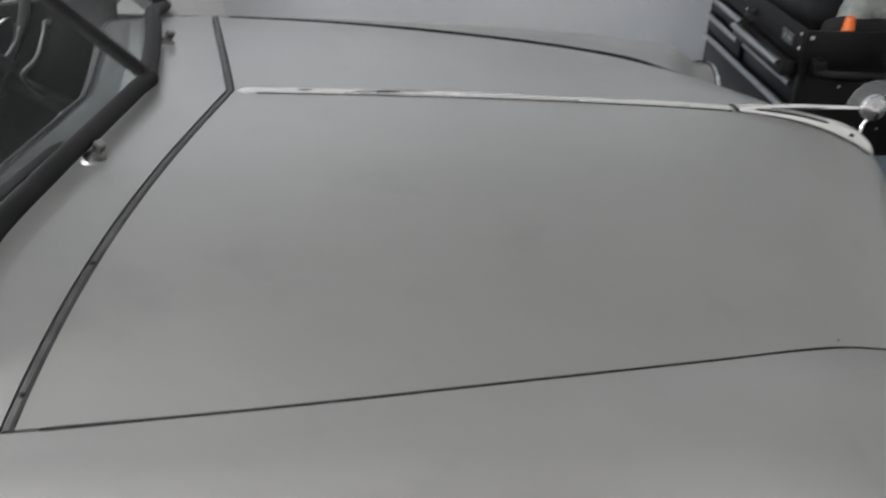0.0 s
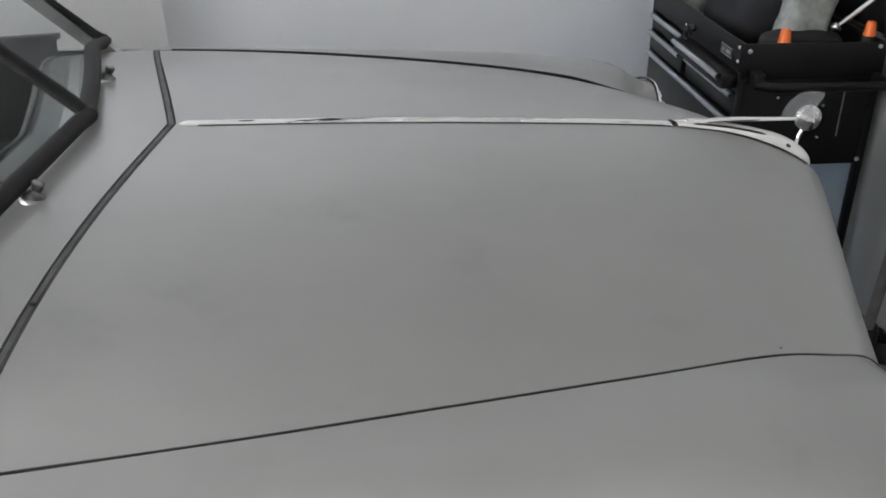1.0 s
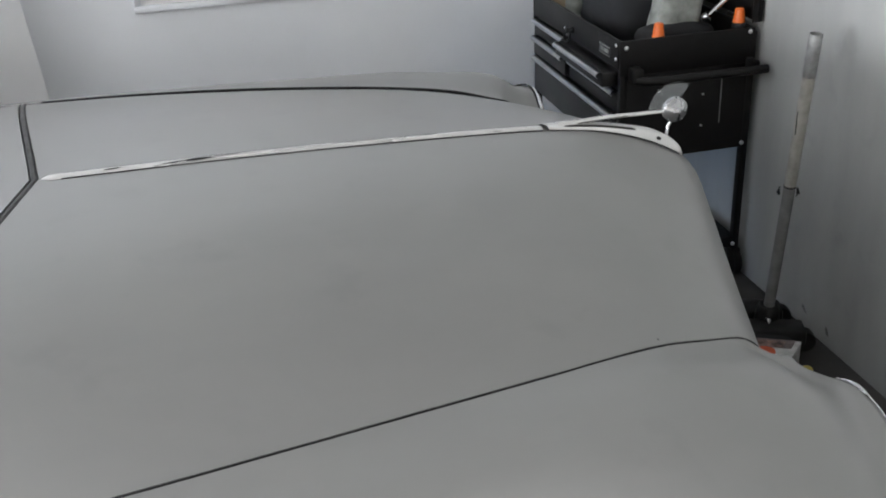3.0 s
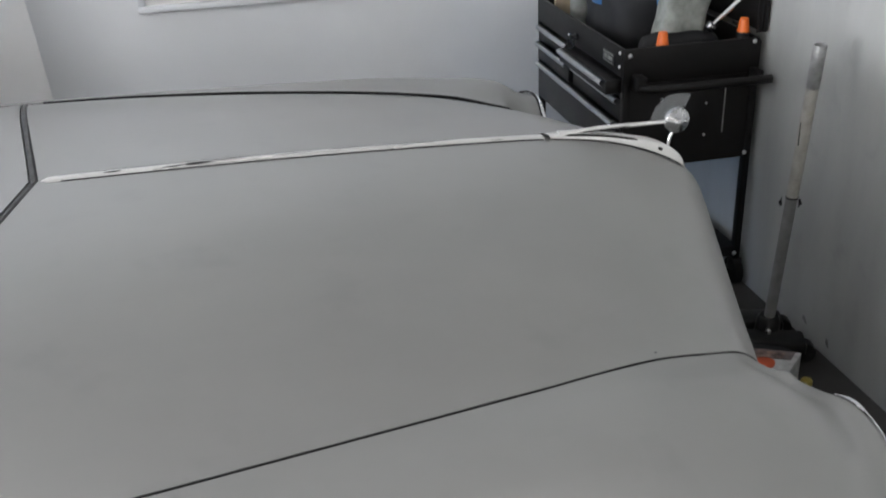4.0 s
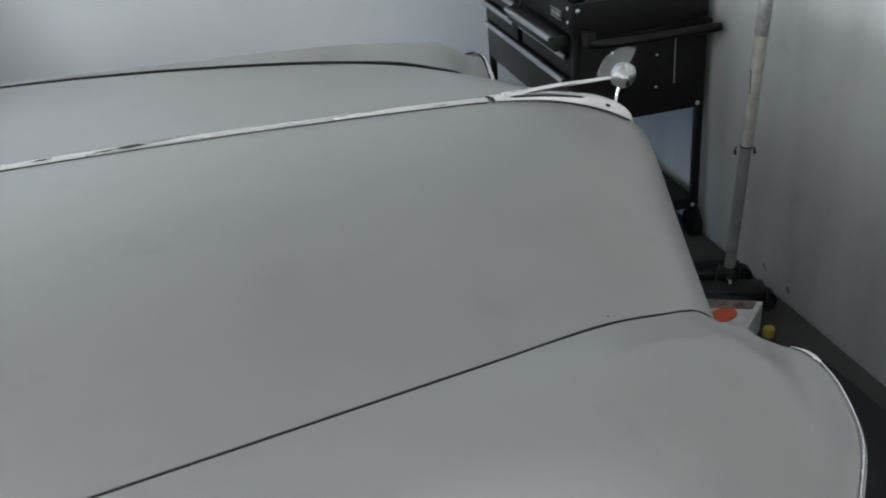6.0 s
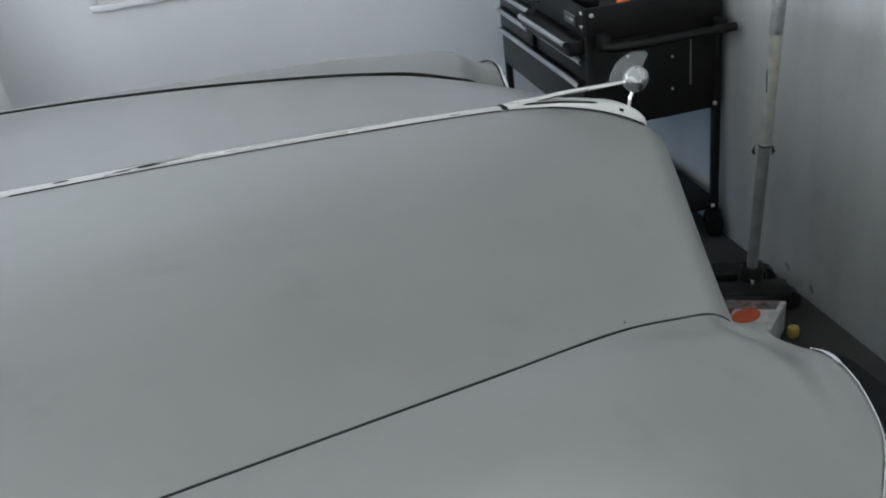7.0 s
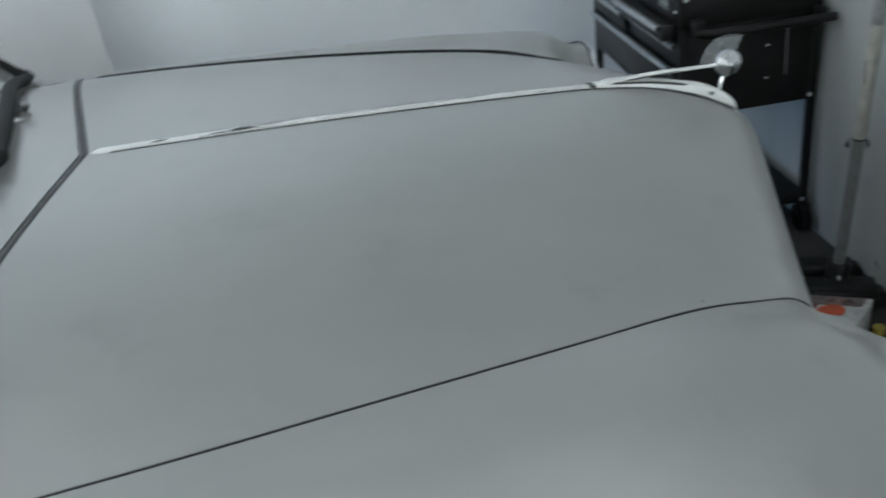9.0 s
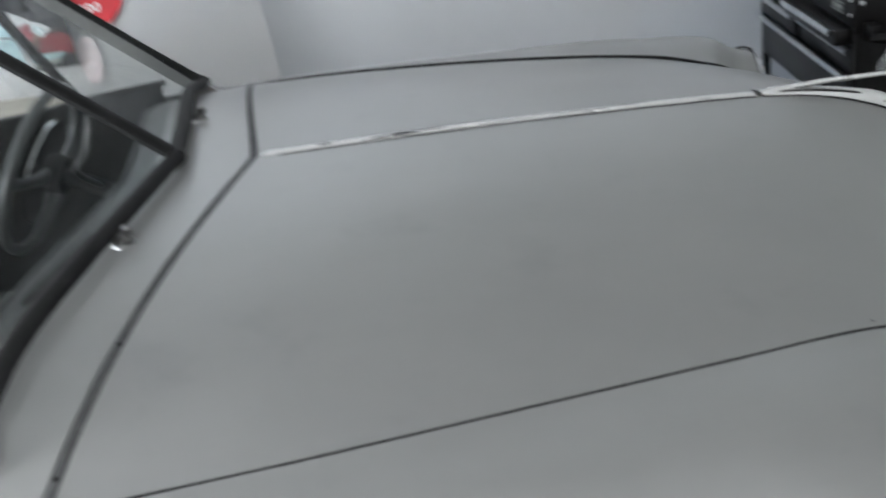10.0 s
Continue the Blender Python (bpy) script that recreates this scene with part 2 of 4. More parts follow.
def box(x0, x1, y0, y1, z0, z1, bevel=0.002, turn=0.0, tilt=None, bm=None, seg=2):
    """A bevelled block."""
    own = bmesh.new()
    bmesh.ops.create_cube(own, size=1)
    bmesh.ops.scale(own, vec=(x1 - x0, y1 - y0, z1 - z0), verts=own.verts)
    if bevel:
        bmesh.ops.bevel(own, geom=own.edges[:], offset=bevel, segments=seg, affect="EDGES", profile=0.5)
    m = Matrix.Translation(((x0 + x1) / 2, (y0 + y1) / 2, (z0 + z1) / 2)) @ (tilt or Matrix.Rotation(radians(turn), 4, "Z"))
    own.transform(m)
    return join(bm, own)


def join(bm, own):
    if bm is None:
        return own
    me = bpy.data.meshes.new("tmp")
    own.to_mesh(me)
    own.free()
    bm.from_mesh(me)
    bpy.data.meshes.remove(me)
    return bm


def lathe(profile, at=(0, 0, 0), axis=(0, 0, 1), n=32, bm=None, cap=True):
    """A turned shape: (radius, height) pairs about an axis through at."""
    turn = Vector(axis).to_track_quat("Z", "Y").to_matrix().to_4x4()
    m = Matrix.Translation(at) @ turn
    rows = [[m @ Vector((r * math.cos(2 * math.pi * k / n), r * math.sin(2 * math.pi * k / n), h)) for k in range(n)] for r, h in profile]
    own, vs = grid(rows, closed=True)
    if cap:
        for ring in (vs[0], vs[-1]):
            own.faces.new(ring)
    return join(bm, own)


def tube(path, radius, n=14, bm=None, flat=1.0, up=(0, 0, 1), loop=False):
    """A tube along points; radius a number or one for each point; flat squeezes it along up."""
    pts = [Vector(p) for p in path]
    rs = radius if isinstance(radius, (list, tuple)) else [radius] * len(pts)
    rows = []
    for i, p in enumerate(pts):
        a, b = (pts[i - 1] if loop or i else p), (pts[(i + 1) % len(pts)] if loop or i + 1 < len(pts) else p)
        d = (b - a).normalized()
        side = d.cross(Vector(up))
        side = side.normalized() if side.length > 1e-4 else d.orthogonal().normalized()
        over = side.cross(d)
        rows.append([p + rs[i] * (math.cos(2 * math.pi * k / n) * side + flat * math.sin(2 * math.pi * k / n) * over) for k in range(n)])
    if loop:
        rows.append(rows[0])
    own, vs = grid(rows, closed=True)
    if loop:
        bmesh.ops.remove_doubles(own, verts=own.verts, dist=1e-6)
    else:
        own.faces.new(vs[0])
        own.faces.new(vs[-1])
    return join(bm, own)


def smooth_path(points, n):
    """A Catmull-Rom line through points, resampled to n points."""
    pts = [Vector(p) if len(p) == 3 else Vector((*p, 0)) for p in points]
    pts = [2 * pts[0] - pts[1], *pts, 2 * pts[-1] - pts[-2]]
    out = []
    for k in range(n):
        u = k / (n - 1) * (len(pts) - 3)
        i = min(int(u), len(pts) - 4)
        f = u - i
        a, b, c, d = pts[i : i + 4]
        out.append(0.5 * ((2 * b) + (c - a) * f + (2 * a - 5 * b + 4 * c - d) * f * f + (3 * b - a - 3 * c + d) * f**3))
    return out


def lerp_table(table, x):
    """A value read off a smooth curve through (x, value) pairs."""
    xs, vs = [p[0] for p in table], [p[1] for p in table]
    if x <= xs[0]:
        return vs[0] + (x - xs[0]) * (vs[1] - vs[0]) / (xs[1] - xs[0])
    if x >= xs[-1]:
        return vs[-1] + (x - xs[-1]) * (vs[-1] - vs[-2]) / (xs[-1] - xs[-2])
    i = max(k for k in range(len(xs) - 1) if xs[k] <= x)
    slope = lambda k: (vs[min(k + 1, len(xs) - 1)] - vs[max(k - 1, 0)]) / (xs[min(k + 1, len(xs) - 1)] - xs[max(k - 1, 0)])
    h, f = xs[i + 1] - xs[i], (x - xs[i]) / (xs[i + 1] - xs[i])
    return vs[i] * (2 * f**3 - 3 * f * f + 1) + h * slope(i) * (f**3 - 2 * f * f + f) + vs[i + 1] * (3 * f * f - 2 * f**3) + h * slope(i + 1) * (f**3 - f * f)


def ease(x):
    x = min(1.0, max(0.0, x))
    return x * x * (3 - 2 * x)


# ---- the garage ----
WX, FAR_Y, CEIL = 2.11, 2.25, 2.75
solo("floor", box(REAR_X - 3, WX + 0.15, NEAR_Y - 0.15, FAR_Y + 0.15, -0.12, 0.0, 0), CONCRETE, "dark stained concrete garage floor", kind="structure")
solo("ceiling", box(REAR_X - 0.15, WX + 0.15, NEAR_Y - 0.15, FAR_Y + 0.15, CEIL, CEIL + 0.12, 0), CEILING, "plain white boarded ceiling", kind="structure")
solo("wall_far", box(REAR_X - 0.15, WX, FAR_Y, FAR_Y + 0.15, 0, CEIL, 0), WALL, "smooth white painted wall behind the car", kind="structure")
front_wall = solo("wall_front", box(WX, WX + 0.15, NEAR_Y - 0.15, FAR_Y + 0.15, 0, CEIL, 0), SHADED_WALL, "scuffed white wall in front of the car, greyed for its shade", kind="structure")


def scuff(y, z, dy, dz):
    """A thin dark rub mark on the front wall."""
    path = smooth_path([(WX, y, z), (WX, y + dy * 0.35, z + dz * 0.55), (WX, y + dy, z + dz)], 12)
    return tube(path, [0.001] + [0.003, 0.006, 0.008, 0.007, 0.008, 0.006, 0.007, 0.005, 0.004, 0.002] + [0.001], 8, flat=0.1, up=(1, 0, 0))


for y, z, dy, dz in ((0.745, 0.075, -0.03, -0.022), (0.605, 0.065, -0.018, -0.03)):
    part("scuff", scuff(y, z, dy, dz), SCUFF, front_wall, "dark rub mark low on the wall")


def wall_with_openings(name, x, y0, y1, openings, mat, label):
    """A wall 0.15 m thick across x, with openings (start, end, sill, head) cut through it."""
    bm, at = None, y0
    for lo, hi, sill, head in (*openings, (y1, y1, 0, 0)):
        for p, q, a, b in ((at, lo, 0, CEIL), (lo, hi, 0, sill), (lo, hi, head, CEIL)):
            if q > p and b > a:
                bm = box(x - 0.15, x, p, q, a, b, 0, bm=bm)
        at = hi
    return solo(name, bm, mat, label, kind="structure")


# unseen wall; its gaps are added only to carry the lamps
wall_with_openings("wall_rear", REAR_X, NEAR_Y - 0.15, FAR_Y, (UNSEEN_REAR_GAP, ADDED_HIGH_GAP, ADDED_LOW_SLIT), WALL, "unseen white wall with three gaps added for light")
solo("wall_near", box(REAR_X, WX, NEAR_Y - 0.15, NEAR_Y, 0, CEIL, 0), NEAR_WALL, "unseen wall kept dark to limit bounced light", kind="structure")
solo("ground", box(-60, 60, -60, 60, -0.3, -0.125, 0), CONCRETE, "grey ground outside the garage", kind="structure")

# ---- the car ----
car = thing("vintage_car", (0.0, 0.0, 0.0), "old sedan in matt grey primer with a long broad hood", "car")
MID = smooth_path([(0.004, 0, 1.100), (0.3, 0, 1.0978), (0.6, 0, 1.0908), (0.961, 0, 1.0745), (1.12, 0, 1.048), (1.245, 0, 0.992), (1.304, 0, 0.93), (1.338, 0, 0.83), (1.36, 0, 0.72), (1.365, 0, 0.62)], 91)
SIDE = smooth_path([(-0.146, 0.871, 0.9985), (0.13, 0.836, 1.0), (0.42, 0.784, 0.9955), (0.72, 0.719, 0.983), (0.90, 0.669, 0.967), (1.02, 0.636, 0.939), (1.078, 0.62, 0.920), (1.121, 0.606, 0.875), (1.148, 0.60, 0.79), (1.16, 0.60, 0.62)], 91)
SEAM_W = [(-1.1, 0.90), (-0.5, 0.888)] + [(p.x, p.y) for p in SIDE[0:72:6]]
SEAM_Z = [(-1.1, 0.985), (-0.5, 0.996)] + [(p.x, p.z) for p in SIDE[0:72:6]]
NEAR_GAP, FAR_GAP = 0.003, 0.0075


def hood_point(i, v, inset=None, lower=0.0):
    """A point of the hood: from its rear edge (0) to its nose (90), and across it from -1 to 1."""
    s, a = i / 90, abs(v)
    inset = (NEAR_GAP if v < 0 else FAR_GAP) if inset is None else inset
    rear, front = (0.1538 * a + 0.0404 * a * a - 0.045 * a**3) / 0.1492, a**1.04
    e = ease(s * 1.4)
    crown = 2.9 - 1.3 * ease(s / 0.4) - 0.2 * ease((s - 0.45) / 0.3)
    x = MID[i].x + (SIDE[i].x - MID[i].x) * (rear * (1 - e) + front * e)
    z = MID[i].z + (SIDE[i].z - MID[i].z) * a**crown
    return Vector((x, v * (SIDE[i].y - inset), z - lower))


def mid_z(x):
    return lerp_table([(p.x, p.z) for p in MID[:66:5]], x)


VS = [math.sin(math.pi / 2 * k / 30) for k in range(-30, 31)]
rows = [[hood_point(i, v) for v in VS] for i in range(91)]
rows = [[p + Vector((0.0, 0, -0.022)) for p in rows[0]], *rows, [p + Vector((-0.03, 0, -0.012)) for p in rows[-1]]]
rows = [[r[0] + Vector((0, 0.001, -0.022)), *r, r[-1] + Vector((0, -0.001, -0.022))] for r in rows]
hood = part("hood", grid(rows)[0], PRIMER, car, "broad crowned hood in matt grey primer", sharp=50)
# black underlay added so the gaps around the hood read dark
part("gap_underlay", grid([[hood_point(i, v, -0.007, 0.013) + Vector((-0.02 if i == 0 else 0, 0, 0)) for v in VS[::2]] for i in range(0, 91, 3)])[0], BLACK_RUBBER, hood, "black sheet under the hood that keeps its gaps dark")

# black bead stands for the shade in the hood's edge gap
for side, r, up in ((-1, 0.0021, -0.0012), (1, 0.0040, 0.0015)):
    part("gap_shade_bead", tube([Vector((p.x, side * p.y, p.z + up * (1 + 3 * ease((p.x - 0.8) / 0.2) * (side > 0)))) for p in SIDE[1:76]], r, 8), BLACK_RUBBER, hood, "thin black bead painting the shade in the hood's edge gap")

for i, v in ((41, -0.982),):
    part("paint_chip", lathe([(0.0019, -0.001), (0.0017, 0.0004), (0.0008, 0.0006)], hood_point(i, v), (0, 0, 1), 9), DARK_PRINT, hood, "tiny dark paint chip")

FRONT_X = [(0, 1.146), (0.05, 1.163), (0.13, 1.169), (0.3, 1.177), (0.38, 1.183), (0.46, 1.188), (0.55, 1.190), (0.7, 1.185), (0.87, 1.16), (1.0, 1.115)]
FRONT_Y = [(0, 0.602), (0.05, 0.613), (0.13, 0.642), (0.3, 0.699), (0.38, 0.724), (0.46, 0.752), (0.55, 0.782), (0.7, 0.838), (0.87, 0.91), (1.0, 0.958)]
FRONT_Z = [(0, 0.885), (0.05, 0.872), (0.13, 0.864), (0.3, 0.880), (0.38, 0.888), (0.46, 0.894), (0.55, 0.895), (0.7, 0.887), (0.87, 0.866), (1.0, 0.82)]
CREST = [(-1.1, 0.985), (0.0, 0.996), (0.5, 0.992), (0.8, 0.984), (0.95, 0.969), (1.08, 0.935), (1.17, 0.889), (1.235, 0.838)]
LIFT = [(0.8, 0.0), (0.9, 0.001), (1.0, 0.004), (1.08, 0.008), (1.17, 0.018), (1.2, 0.022)]


def fender_point(s, v, side):
    inset = NEAR_GAP if side < 0 else FAR_GAP
    x = -1.05 + s * (lerp_table(FRONT_X, v) + 1.05)
    w = lerp_table(SEAM_W, x) + inset
    b = ease((s - 0.72) / 0.28)
    y = w + (0.99 - w) * v * (1 - b) + (lerp_table(FRONT_Y, v) - 0.602) * b
    h = ease(v / 0.30)
    z = lerp_table(SEAM_Z, x) * (1 - h) + lerp_table(CREST, x) * h - 0.010 * v - 0.15 * v**6.5 + max(0.0, lerp_table(LIFT, x)) * ease((v - 0.08) / 0.40)
    f = ease((s - 0.95) / 0.05) * ease(v / 0.08)
    far = 0.024 * ease((side + 1) / 2) * ease((v - 0.15) / 0.38) * ease((x - 0.9) / 0.22)
    return Vector((x, side * y, z * (1 - f) + lerp_table(FRONT_Z, v) * f - 0.006 * f * ease((v - 0.1) / 0.3) + far))


FS = [1 - (1 - k / 70) ** 1.5 for k in range(71)]
FV = [math.sin(math.pi / 2 * k / 24) for k in range(25)]
for side in (-1, 1):
    rows = []
    for s in FS:
        r = [fender_point(s, v, side) for v in FV]
        inner = r[0] + Vector((0, side * 0.001, -0.024))
        o = r[-1]
        rows.append([inner, *r, o + Vector((0, side * 0.012, -0.05)), o + Vector((0, side * 0.018, -0.14)), o + Vector((0, side * 0.015, -0.28)), Vector((o.x, o.y, 0.34))])
    last = rows[-1]
    rows.append([p + Vector((0.012, 0, -0.012)) for p in last])
    rows.append([p + Vector((0.0, 0, -0.10)) for p in last])
    rows.append([Vector((p.x - 0.03, p.y, min(p.z, 0.42))) for p in last])
    fender = part("fender", grid(rows)[0], PRIMER, car, "rounded front fender in grey primer", sharp=60)
    edge = [fender_point(1, v, side) + Vector((0.004, 0, 0.0005)) for v in [0.36 + 0.62 * k / 30 for k in range(31)]]
    thick = [0.0008, 0.0014, 0.0022, 0.003, 0.0036, 0.004, 0.004, 0.0034, 0.0024, 0.0018] + [0.0016] * 23
    if side > 0:
        edge = [Vector((x, y, z)) for x, y, z in smooth_path([(1.182, 0.655, 0.864), (1.186, 0.68, 0.876), (1.188, 0.72, 0.901), (1.190, 0.76, 0.914), (1.188, 0.81, 0.914), (1.178, 0.86, 0.900), (1.160, 0.92, 0.872), (1.125, 0.965, 0.83)], 31)]
        thick = [0.006] * 6 + [0.006 - 0.0004 * k for k in range(10)] + [0.002] * 17
    down = [edge[-1] + Vector((-0.02, side * 0.006, -0.05)), edge[-1] + Vector((-0.02, side * 0.0, -0.14))]
    part("headlamp_visor", tube(edge + down, thick, 10), OLD_CHROME, fender, "chrome visor rim over the headlamp")
    if side > 0:
        part("visor_line", tube([p + Vector((-0.006, 0, 0.0004)) for p in edge], [0.0008, 0.0014] + [0.0022] * 29, 8), BLACK_RUBBER, fender, "thin black line behind the visor rim")
    c = Vector((1.13, side * 0.79, 0.68))
    lamp = part("headlamp", lathe([(0.118, -0.06), (0.122, 0.0), (0.118, 0.018), (0.1, 0.026), (0.092, 0.02)], c, (1, 0, -0.05), 40, cap=False), CHROME, car, "round chrome headlamp rim")
    part("lens", lathe([(0.095, 0.018), (0.08, 0.032), (0.05, 0.042), (0.01, 0.046)], c, (1, 0, -0.05), 40), LENS, lamp)

# cowl between the hood's rear edge and the windscreen, with its rubber seal
PEAK = Vector((-0.155, 0, 1.127))


def cowl_z(y):
    return 1.1 - 0.102 * (abs(y) / 0.871) ** 2.9


def rear_edge(v, back=0.0):
    return hood_point(0, v, 0.0) + Vector((-back, 0, 0))


FOOT = [(0, -0.159), (0.2, -0.187), (0.41, -0.226), (0.56, -0.258), (0.67, -0.270), (0.77, -0.268), (0.88, -0.262)]


def glass_base(y, side=1):
    """The windscreen's foot on the cowl."""
    return Vector((lerp_table(FOOT, abs(y)), side * y, cowl_z(y) + 0.019))


rows = []
for k in range(13):
    f = k / 12
    rows.append([rear_edge(v, 0.017).lerp(glass_base(v * 0.872) + Vector((-0.05, 0, -0.026)), f) + Vector((0, 0, 0.001 * math.sin(math.pi * f))) for v in VS])
rows.insert(0, [p + Vector((0.001, 0, -0.02)) for p in rows[0]])
cowl = part("cowl", grid(rows)[0], PRIMER, car, "primer grey cowl panel below the windscreen", sharp=60)
rows = []
for v in [k / 60 for k in range(-60, 61)]:
    p = rear_edge(v) + Vector((-0.0085, 0, -0.001))
    wob = 0.0012 * noise.noise(Vector((v * 23, 2, 0)))
    rows.append([p + Vector((dx + wob, 0, dz)) for dx, dz in ((-0.0068, -0.012), (-0.0064, -0.002), (-0.003, 0.0016), (0.003, 0.0016), (0.0064, -0.002), (0.0068, -0.012))])
part("seal", grid(rows)[0], RUBBER, cowl, "weathered grey rubber seal along the hood's rear edge")

for v in (-0.69, -0.945):
    part("nick", lathe([(0.0045, -0.002), (0.004, 0.0026), (0.0015, 0.0032)], rear_edge(v) + Vector((-0.0085, 0, -0.001)), (0, 0, 1), 10), BLACK_RUBBER, cowl, "dark nick in the seal")

for side in (-1, 1):
    a = Vector((-0.178, side * 0.312, 1.0905))
    axis = (0.22, 0, 1)
    post = part("wiper_post", lathe([(0.0205, -0.010), (0.0208, 0.001), (0.0195, 0.0045), (0.0180, 0.006)], a, axis, 28), DULL, car, "chrome wiper post without its arm")
    part("cone", lathe([(0.0180, 0.0055), (0.0150, 0.0105), (0.0095, 0.0140), (0.0080, 0.0180)], a, axis, 24), PITTED, post, "pitted dark cone of the wiper post")
    part("spindle", lathe([(0.0078, 0.016), (0.0078, 0.021), (0.0098, 0.0225), (0.0098, 0.0310), (0.0070, 0.0335)], a, (0.4, 0, 1), 20), PITTED, post, "pitted dark wiper spindle")

# windscreen: two flat panes that meet in a raked middle bar
RAKE = Vector((-0.265, 0, 0.233)) / 0.265
TOP = PEAK + 0.356 * RAKE


def pane_top(side, u):
    return TOP.lerp(Vector((-0.70, side * 0.772, 1.432)), u)


CORNER = Vector((-0.268, 0.77, cowl_z(0.77) + 0.023))
FLAT = (TOP - PEAK).cross(CORNER - PEAK)


def pane_foot(y, side):
    """The glass's lower edge, in one plane with its top."""
    z = cowl_z(y) + 0.021
    return Vector((PEAK.x - (FLAT.y * y + FLAT.z * (z - PEAK.z)) / FLAT.x, side * y, z))


screen = part("windscreen_frame", tube([PEAK + 0.006 * RAKE, PEAK + 0.1 * RAKE, TOP], 0.0175, 12, flat=0.75), BLACK_RUBBER, car, "black rubber middle bar of the split windscreen")
for side in (-1, 1):
    foot = [glass_base(0.77 * k / 18, side) for k in range(19)]
    c, t = foot[-1] + Vector((0, 0, 0.004)), pane_top(side, 1) + Vector((0, 0, 0.004))
    part("lower_seal", tube([foot[0] + Vector((0.007, 0, 0)), *[p + Vector((0.003, 0, 0)) for p in foot[1:-1]], c + Vector((0.002, 0, 0.004)), c + Vector((-0.006, 0, 0.014))], [0.0178] * 17 + [0.017, 0.015, 0.013], 14, flat=0.85), BLACK_RUBBER, screen, "thick black rubber seal at the windscreen's foot")
    part("pillar_seal", tube([c, c.lerp(t, 0.06), c.lerp(t, 0.3), t], [0.016, 0.012, 0.0085, 0.0085], 12), BLACK_RUBBER, screen, "thin black pillar seal")
    bm = bmesh.new()
    bm.faces.new([bm.verts.new(p) for p in [pane_foot(0.77 * k / 18, side) for k in range(19)] + [pane_top(side, 1), pane_top(side, 0)]])
    bmesh.ops.solidify(bm, geom=bm.faces[:], thickness=0.005)
    pane = part("pane", bm, GLASS, screen, "dusty flat windscreen glass", smooth=False)
    pane.visible_shadow = False
    t = pane_top(side, 1)
    part("header", tube([TOP, TOP.lerp(t, 0.5), t], 0.02, 10), PRIMER, car)
    band = [[Vector((x, side * y, z)) for x, y, z in ((f(0), 0.782, zz), (f(0), 0.812, zz), (f(1), 0.815, zz), (f(1), 0.785, zz))] for zz in (0.98, 1.06, 1.2, 1.33, 1.43) for f in [lambda e, zz=zz: -0.275 - 1.13 * (zz - 1.05) - 0.062 * e]]
    part("pillar", grid(band, closed=True)[0], PRIMER, car, "primer grey windscreen pillar", sharp=30)
    sill = smooth_path([(-0.40, side * 0.855, 1.047), (-0.62, side * 0.86, 1.032), (-0.85, side * 0.865, 1.008), (-1.4, side * 0.86, 0.985), (-2.0, side * 0.85, 0.98)], 20)
    part("door_panel", grid([[p + Vector((0, -side * 0.02, 0.006)), p + Vector((0, -side * 0.034, -0.012)), p + Vector((0, -side * 0.034, -0.5))] for p in sill])[0], INTERIOR, car, "dark inner door panel")
    part("door_sill", tube(sill, 0.014, 10, flat=0.6), RUBBER, car, "dusty rubber along the window sill")
    # door below the side window, with a vent window post
    door = [[Vector((x, side * y, z)) for y, z in ((0.86, 1.0), (0.90, 1.01), (0.955, 0.985), (1.0, 0.85), (1.01, 0.6), (0.99, 0.32))] for x in (-1.05, -1.4, -1.75, -2.1)]
    part("door", grid([[Vector((-0.5, side * 0.86, 1.005)), *[Vector((-1.05, side * y, z)) for y, z in ((0.90, 1.01), (0.955, 0.985), (1.0, 0.85), (1.01, 0.6), (0.99, 0.32))]], *door])[0], PRIMER, car, "primer grey front door")
    part("vent_post", tube([(-0.62, side * 0.845, 1.0), (-0.80, side * 0.74, 1.44)], 0.014, 10), BLACK_RUBBER, car, "black vent window post")
    rear = [[Vector((x, side * y * k, 0.36 + (z - 0.36) * h)) for y, z in ((0.84, 1.02), (0.93, 1.0), (1.0, 0.8), (1.0, 0.55), (0.97, 0.36))] for x, k, h in ((-2.1, 1, 1), (-2.7, 1, 1), (-3.1, 0.98, 1), (-3.4, 0.94, 0.97), (-3.65, 0.87, 0.9), (-3.8, 0.78, 0.75))]
    part("rear_quarter", grid(rear)[0], PRIMER, car, "primer grey rear quarter panel")
    for x in (0.72, -2.55):
        wheel = part("wheel", lathe([(0.2, -0.09), (0.3, -0.1), (0.335, -0.07), (0.34, 0.0), (0.335, 0.07), (0.3, 0.1), (0.2, 0.09)], (x, side * 0.78, 0.34), (0, 1, 0), 36), BLACK_RUBBER, car, "black tyre")
        part("rim", lathe([(0.2, -0.085), (0.19, 0.085 * side), (0.12, 0.06 * side), (0.05, 0.09 * side)], (x, side * 0.78, 0.34), (0, 1, 0), 30), OLD_CHROME, wheel)

# roof, boot and front panel close the body
# unseen roof, set high so that it blocks light from behind
roof = [[Vector((x, y, z - 0.06 * (abs(y) / 0.72) ** 3)) for y in (-0.72, -0.6, -0.35, 0, 0.35, 0.6, 0.72)] for x, z in ((-0.56, 1.452), (-0.8, 1.57), (-1.3, 1.64), (-1.8, 1.63), (-2.2, 1.54), (-2.5, 1.36), (-2.75, 1.1))]
part("roof", grid(roof)[0], PRIMER, car, "primer grey roof")
